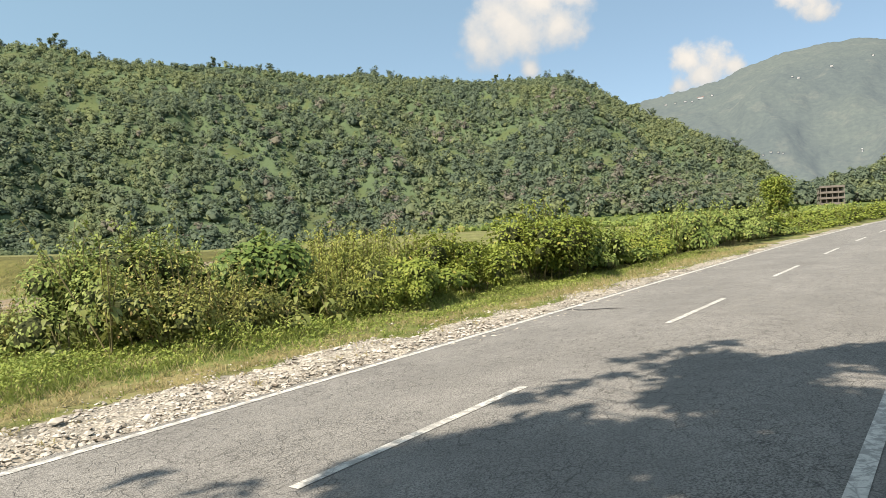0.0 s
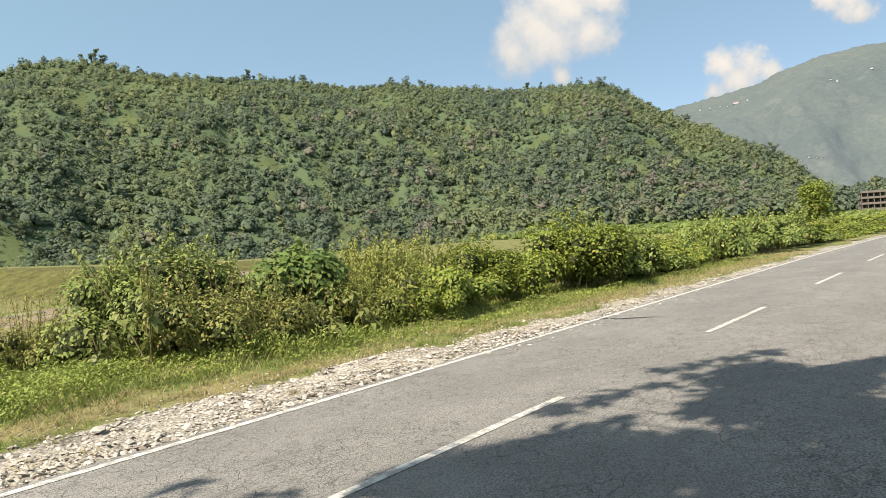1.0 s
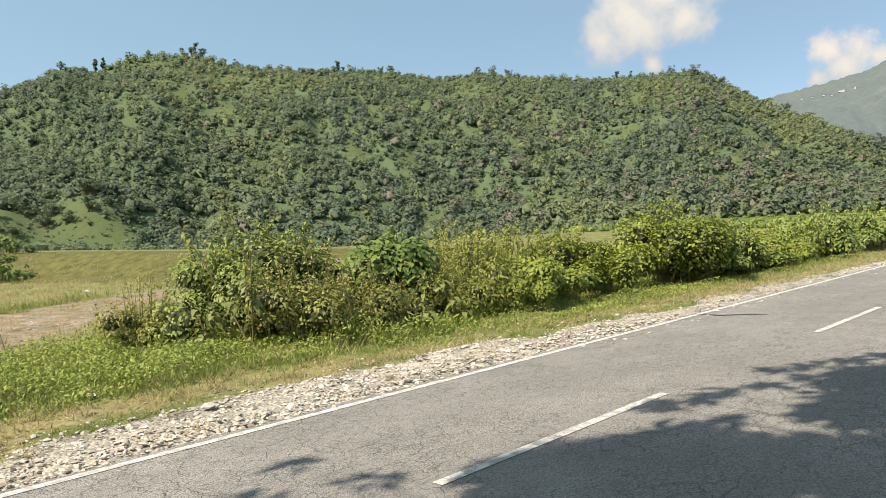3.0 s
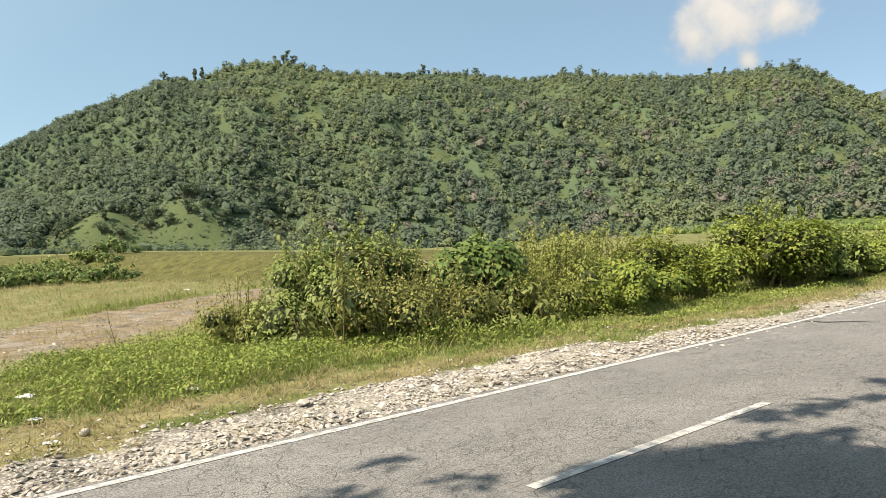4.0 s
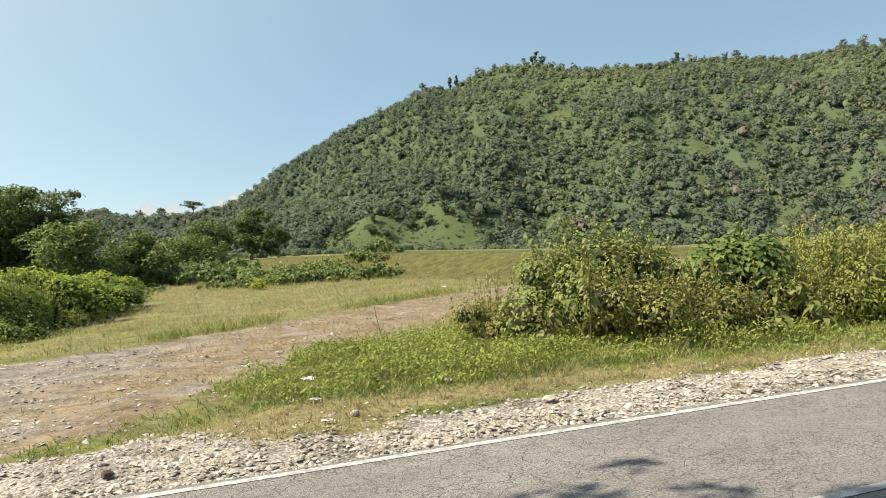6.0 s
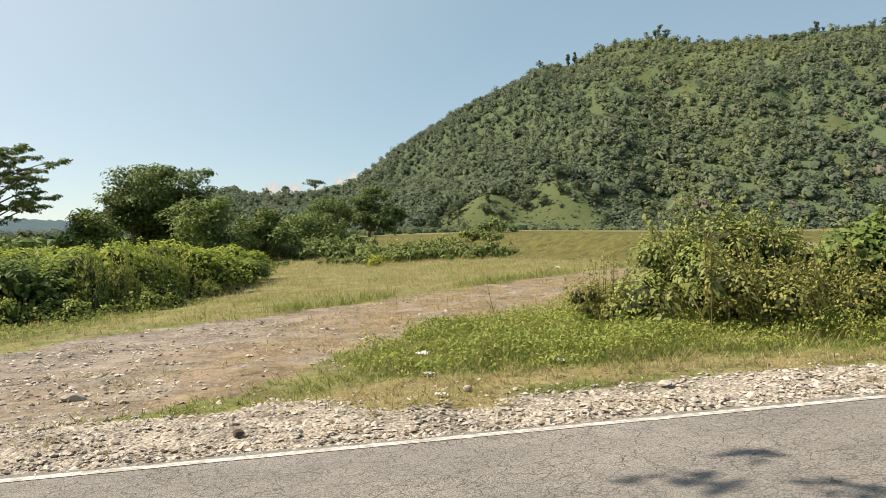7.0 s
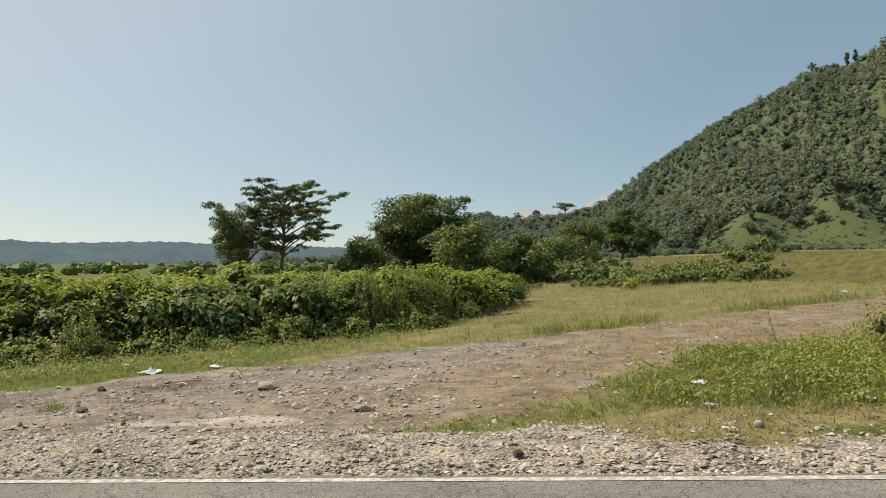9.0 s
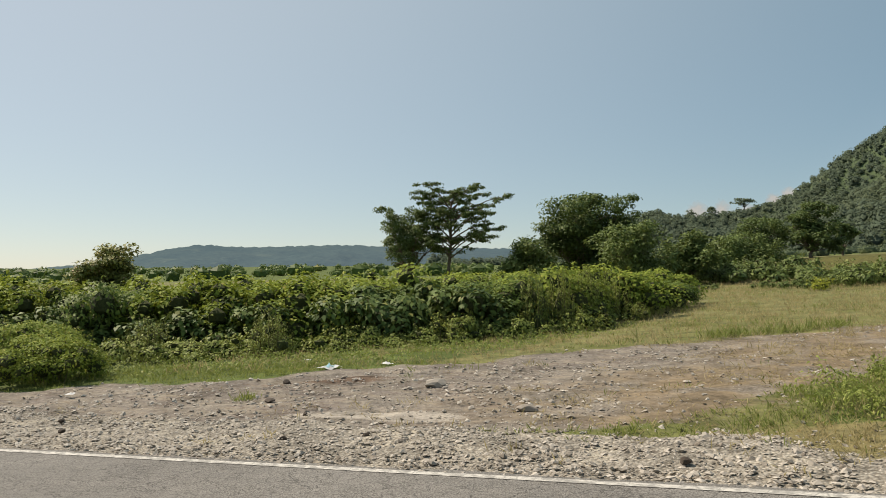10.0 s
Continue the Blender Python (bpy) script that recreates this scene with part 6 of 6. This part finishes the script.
r6 = np.random.default_rng(66)
for x, y, s, mat, lab, fl in ((-0.48, 6.92, 0.058, DARK_STONE, "dark broken stone lying on the gravel", 0.7), (-5.1, 7.24, 0.05, DARK_STONE, "dark broken stone lying on the gravel", 0.7),
                              (-8.8, 7.24, 0.06, DARK_STONE, "dark broken stone lying on the gravel", 0.6), (-9.65, 7.92, 0.055, DARK_STONE, "dark broken stone lying on the gravel", 0.6),
                              (-4.13, 7.56, 0.06, DARK_STONE, "dark broken stone lying on the gravel", 0.7), (-5.15, 12.0, 0.24, STONE, "large flat grey stone on the track", 0.4),
                              (-2.77, 9.67, 0.18, STONE, "pale flat stone on the track", 0.3), (-5.9, 8.9, 0.05, DARK_STONE, "dark stone on the track", 0.6),
                              (-7.4, 10.1, 0.15, DARK_STONE, "dark flat slab of stone on the track", 0.25), (-8.6, 12.3, 0.12, DARK_STONE, "dark lump of earth and stone", 0.5),
                              (-8.1, 12.6, 0.09, DARK_STONE, "dark lump of earth and stone", 0.5), (1.95, 8.1, 0.075, STONE, "pale rounded stone on the shoulder", 0.6), (4.1, 7.5, 0.10, STONE, "pale flat stone on the shoulder", 0.4)):
    ob = new("rock", rock_mesh("rock", r6, mat, 2, fl))
    ob.matrix_world = Matrix.Translation((x, y, float(ground_z(x, y)) + s * fl * 0.55)) @ Matrix.Rotation(r6.uniform(0, 6), 4, 'Z') @ Matrix.Scale(s, 4)
    tagged(ob, lab, "stone", "odd stones")


# ---------------------------------------------------------------- grass and weeds
def scatter(n, x0, x1, y0, y1, rng, keep, tuft=0, loose=0.06):
    """Places over a stretch of ground, one by one or in tufts."""
    m = n // max(tuft, 1)
    x, y = rng.uniform(x0, x1, m), rng.uniform(y0, y1, m)
    k = rng.random(m) < keep(x, y)
    x, y = x[k], y[k]
    if tuft:
        size = np.repeat(rng.uniform(0.4, 1.6, len(x)), tuft) * loose * (1 + np.repeat(np.hypot(x, y), tuft) / 30)
        x, y = np.repeat(x, tuft) + rng.normal(size=len(x) * tuft) * size, np.repeat(y, tuft) + rng.normal(size=len(y) * tuft) * size
    return x, y


def surface_z(x, y):
    s = y + road_bend(x)
    off = np.clip(np.maximum(smooth(6.2, 7.0, s), smooth(0.0, -1.0, s)), 0, 1)
    return ground_z(x, y) + off * lumps_at(x, y)


def blades(name, mat, x, y, high, wide, rng, label, lean=0.45):
    n = len(x)
    g = Geo()
    p = np.stack([x, y, surface_z(x, y) - 0.01], -1)
    tuft = fractal(x * 1.3, y * 1.3, 77, 2)
    far = 1 + np.hypot(x, y) / 45
    h = high * rng.uniform(0.5, 1.3, n) * (0.55 + 0.9 * tuft) * far
    up = np.stack([rng.normal(size=n) * lean, rng.normal(size=n) * lean, np.ones(n)], -1)
    up = unit(up)
    face = rng.normal(size=(n, 3)) * 0.4 + [-0.35, 0.0, 1.0]
    face = face - up * (face * up).sum(-1, keepdims=True)
    leaves(g, p, face, up, h, wide * far * rng.uniform(0.6, 1.3, n), 0.1, np.clip(tuft * 1.2 - 0.2, 0, 1))
    return tagged(new(name, g.mesh(name, mat)), label, "grass", kind="stuff")


r7 = np.random.default_rng(77)


def verge_keep(x, y):
    earth, gravel = zones(x, y)[2:]
    return np.clip(smooth(0.35, 0.85, 1 - earth) * (1 - gravel) + 0.003 * (1 - gravel), 0, 1) * np.clip(14 / np.hypot(x, y), 0.12, 1)


x, y = scatter(130000, -16, 30, 7.0, 16, r7, lambda a, b: verge_keep(a, b) * (1 - 0.8 * (zones(a, b)[1] > 0.3)), 9)
blades("verge_grass", BLADE_GREEN, x, y, 0.10, 0.011, r7, "short green grass along the road verge", 0.8)
x, y = scatter(60000, -6, 34, 6.6, 10.5, r7, lambda a, b: np.clip(zones(a, b)[1] * 1.3 + 0.04, 0, 1) * np.clip(14 / np.hypot(a, b), 0.2, 1), 12)
blades("dry_verge_grass", BLADE_DRY, x, y, 0.12, 0.010, r7, "dry straw-coloured grass beside the gravel", 1.1)
x, y = scatter(140000, -14, 38, 14, 84, r7, lambda a, b: (1 - zones(a, b)[2]) * np.clip(20 / np.hypot(a, b), 0.25, 1) * (1 - 0.9 * bank_part(a, b)) * before_bank(a, b), 10, 0.09)
blades("field_grass", BLADE_DRY, x, y, 0.15, 0.014, r7, "pale half-dry grass over the field", 0.7)
x, y = scatter(70000, -14, 38, 14, 84, r7, lambda a, b: (1 - zones(a, b)[2]) * np.clip(18 / np.hypot(a, b), 0.2, 1) * smooth(0.4, 0.6, fractal(a * 0.3, b * 0.3, 78)) * (1 - 0.3 * bank_part(a, b)) * before_bank(a, b), 10, 0.09)
blades("field_grass", BLADE_GREEN, x, y, 0.14, 0.014, r7, "green grass patches over the field", 0.7)
x, y = scatter(110000, -14, 16, 8, 34, r7, lambda a, b: np.clip(12 / np.hypot(a, b), 0.2, 1) * smooth(-2.0, 0.5, track_gap(a, b)) * (0.03 + 0.97 * straw_part(a, b)) * smooth(0.34, 0.6, fractal(a * 0.7, b * 0.7, 79)) * (1 - 0.9 * zones(a, b)[3]), 14, 0.1)
blades("track_grass", BLADE_STRAW, x, y, 0.10, 0.011, r7, "trampled straw-coloured grass on the earth track", 2.0)

x, y = r7.normal(size=90) * 0.12 - 7.95, r7.normal(size=90) * 0.1 + 10.16
blades("grass_tuft", BLADE_GREEN, x, y, 0.2, 0.012, r7, "single tuft of green grass on the bare track", 0.6)


def lip_keep(x, y):
    """The short green rim along the far side of the track."""
    beyond = y - np.interp(x, TRACK[:, 0], TRACK[:, 1])
    return np.exp(-((track_gap(x, y) + 0.3) / 0.4) ** 2) * (beyond > 0) * smooth(0.42, 0.6, fractal(x * 0.4, y * 0.4, 80)) * np.clip(22 / np.hypot(x, y), 0.3, 1)


x, y = scatter(120000, -3, 22, 18, 42, r7, lip_keep, 10, 0.1)
blades("rim_grass", BLADE_GREEN, x, y, 0.26, 0.016, r7, "taller green grass along the rim of the track", 0.6)


def build_weeds(name, label, n, x0, x1, y0, y1, keep, high, leaf, mat):
    g = Geo()
    x, y = scatter(n, x0, x1, y0, y1, r7, keep)
    n = len(x)
    h = high * np.clip(fractal(x * 1.1, y * 1.1, 81, 3) * 2 - 0.45, 0.12, 1.2)
    p = np.stack([x, y, surface_z(x, y) + h * r7.random(n) ** 0.6], -1)
    out = unit(r7.normal(size=(n, 3)) * [1, 1, 0.3])
    k = r7.uniform(0.6, 1.3, n)
    leaves(g, p, out * 0.4 + [0, 0, 0.8] + r7.normal(size=(n, 3)) * 0.35, out - [0, 0, 0.25], leaf * k, leaf * 0.4 * k, 0.15, np.clip(fractal(x * 0.7, y * 0.7, 82, 2) * 1.5 - 0.5, 0, 1))
    tagged(new(name, g.mesh(name, mat)), label, "weeds", kind="stuff")


def patch_keep(x, y):
    earth, gravel = zones(x, y)[2:]
    inside = smooth(0.9, -0.6, np.maximum(np.abs(x - 5.6) - 4.4, np.abs(y - 12.2) - 2.6) + (fractal(x * 0.9, y * 0.9, 83) - 0.5) * 2.4)
    return inside * (1 - smooth(0.25, 0.6, earth)) * (1 - smooth(0.1, 0.5, gravel))


x, y = scatter(26000, 0, 11, 8.8, 15.8, r7, patch_keep, 9, 0.08)
blades("patch_grass", BLADE_GREEN, x, y, 0.15, 0.010, r7, "tall thin grass among the weeds by the track", 0.55)
x, y = scatter(9000, 0, 11, 8.8, 15.8, r7, patch_keep, 9, 0.08)
blades("patch_grass", BLADE_DRY, x, y, 0.17, 0.009, r7, "dry yellow grass among the weeds by the track", 0.6)
build_weeds("green_weeds", "knee-high fresh green weeds between the road and the track", 58000, 0.5, 11, 9, 15.5, patch_keep, 0.46, 0.07, LEAF_WEED)
build_weeds("verge_weeds", "low weeds along the foot of the bushes", 42000, 8, 32, 7.6, 11.5, lambda a, b: smooth(-0.6, 1.1, b + road_bend(a) - gravel_edge(a) - 0.45) * np.clip(13 / np.hypot(a, b), 0.25, 1), 0.24, 0.062, LEAF_WEED)
build_weeds("hedge_weeds", "low green weeds before the hedge", 64000, -24, -4, 11, 31, lambda a, b: smooth(0.3, 1.5, -track_gap(a, b)) * smooth(-1.0, 3.0, -(a + 0.32 * (36 - b))) * np.clip(14 / np.hypot(a, b), 0.3, 1) * smooth(34, 22, b), 0.5, 0.09, LEAF_WEED)


# ---------------------------------------------------------------- gravel
def build_gravel():
    r = np.random.default_rng(909)
    v, f = CHIP
    g = Geo()

    def pour(n, x0, x1, y0, y1, keep, small, large, lift=0.0):
        x, y = scatter(n, x0, x1, y0, y1, r, keep)
        n = len(x)
        s = small * (large / small) ** (r.random(n) ** 2.6)
        d = v[None] * (1 + 0.5 * (r.random((n, len(v), 1)) - 0.5)) * np.stack([np.ones(n), r.uniform(0.55, 0.95, n), r.uniform(0.28, 0.5, n)], -1)[:, None]
        a, b = r.uniform(0, 6.28, n), r.normal(size=n) * 0.3
        ca, sa_, cb, sb = np.cos(a)[:, None], np.sin(a)[:, None], np.cos(b)[:, None], np.sin(b)[:, None]
        X, Y, Z = d[..., 0] * cb - d[..., 2] * sb, d[..., 1], d[..., 0] * sb + d[..., 2] * cb
        X, Y = X * ca - Y * sa_, X * sa_ + Y * ca
        s = s[:, None]
        z = surface_z(x, y)[:, None] + Z * s + 0.1 * s + lift
        g.add(np.stack([X * s + x[:, None], Y * s + y[:, None], z], -1), (f[None] + (np.arange(n) * len(v))[:, None, None]).reshape(-1, 3))

    pour(28000, -15, 12, 6.16, 9.4, lambda a, b: zones(a, b)[3] * np.clip(9 / np.hypot(a, b), 0.3, 1), 0.013, 0.058)
    pour(7500, 9, 34, 5.4, 9.0, lambda a, b: zones(a, b)[3] * np.clip(18 / np.hypot(a, b), 0.3, 1), 0.018, 0.055)
    pour(52000, -16, 8, 8.2, 30, lambda a, b: zones(a, b)[2] * np.clip(10 / np.hypot(a, b), 0.15, 1) * (0.15 + smooth(0.38, 0.6, fractal(a * 0.6, b * 0.6, 90))) * (1 - 0.7 * straw_part(a, b)), 0.011, 0.07)
    pour(4500, -4, 28, 6.6, 10.0, lambda a, b: smooth(1.2, 0.0, b + road_bend(a) - gravel_edge(a)) * (1 - zones(a, b)[3]), 0.015, 0.06)
    part("loose_stones", g, STONE, ground, "pale rounded river gravel", "stuff")
    kinds = [rock_mesh("stone", r, STONE, 1, fl, 0.5) for fl in (0.3, 0.38, 0.45, 0.5, 0.6)]
    for k in range(300):
        x = r.uniform(-4.5, 6.5)
        y = r.uniform(6.3, float(gravel_edge(x)) - 0.05)
        s = r.uniform(0.024, 0.05) * (1.5 if k % 17 == 0 else 1.0)
        st = new("stone", kinds[k % 5])
        st.matrix_world = Matrix.Translation((x, y, float(surface_z(np.array(x), np.array(y))) + 0.12 * s)) @ Euler((r.normal() * 0.25, r.normal() * 0.25, r.uniform(0, 6.28))).to_matrix().to_4x4() @ Matrix.Scale(s, 4)
        st.parent = ground


build_gravel()
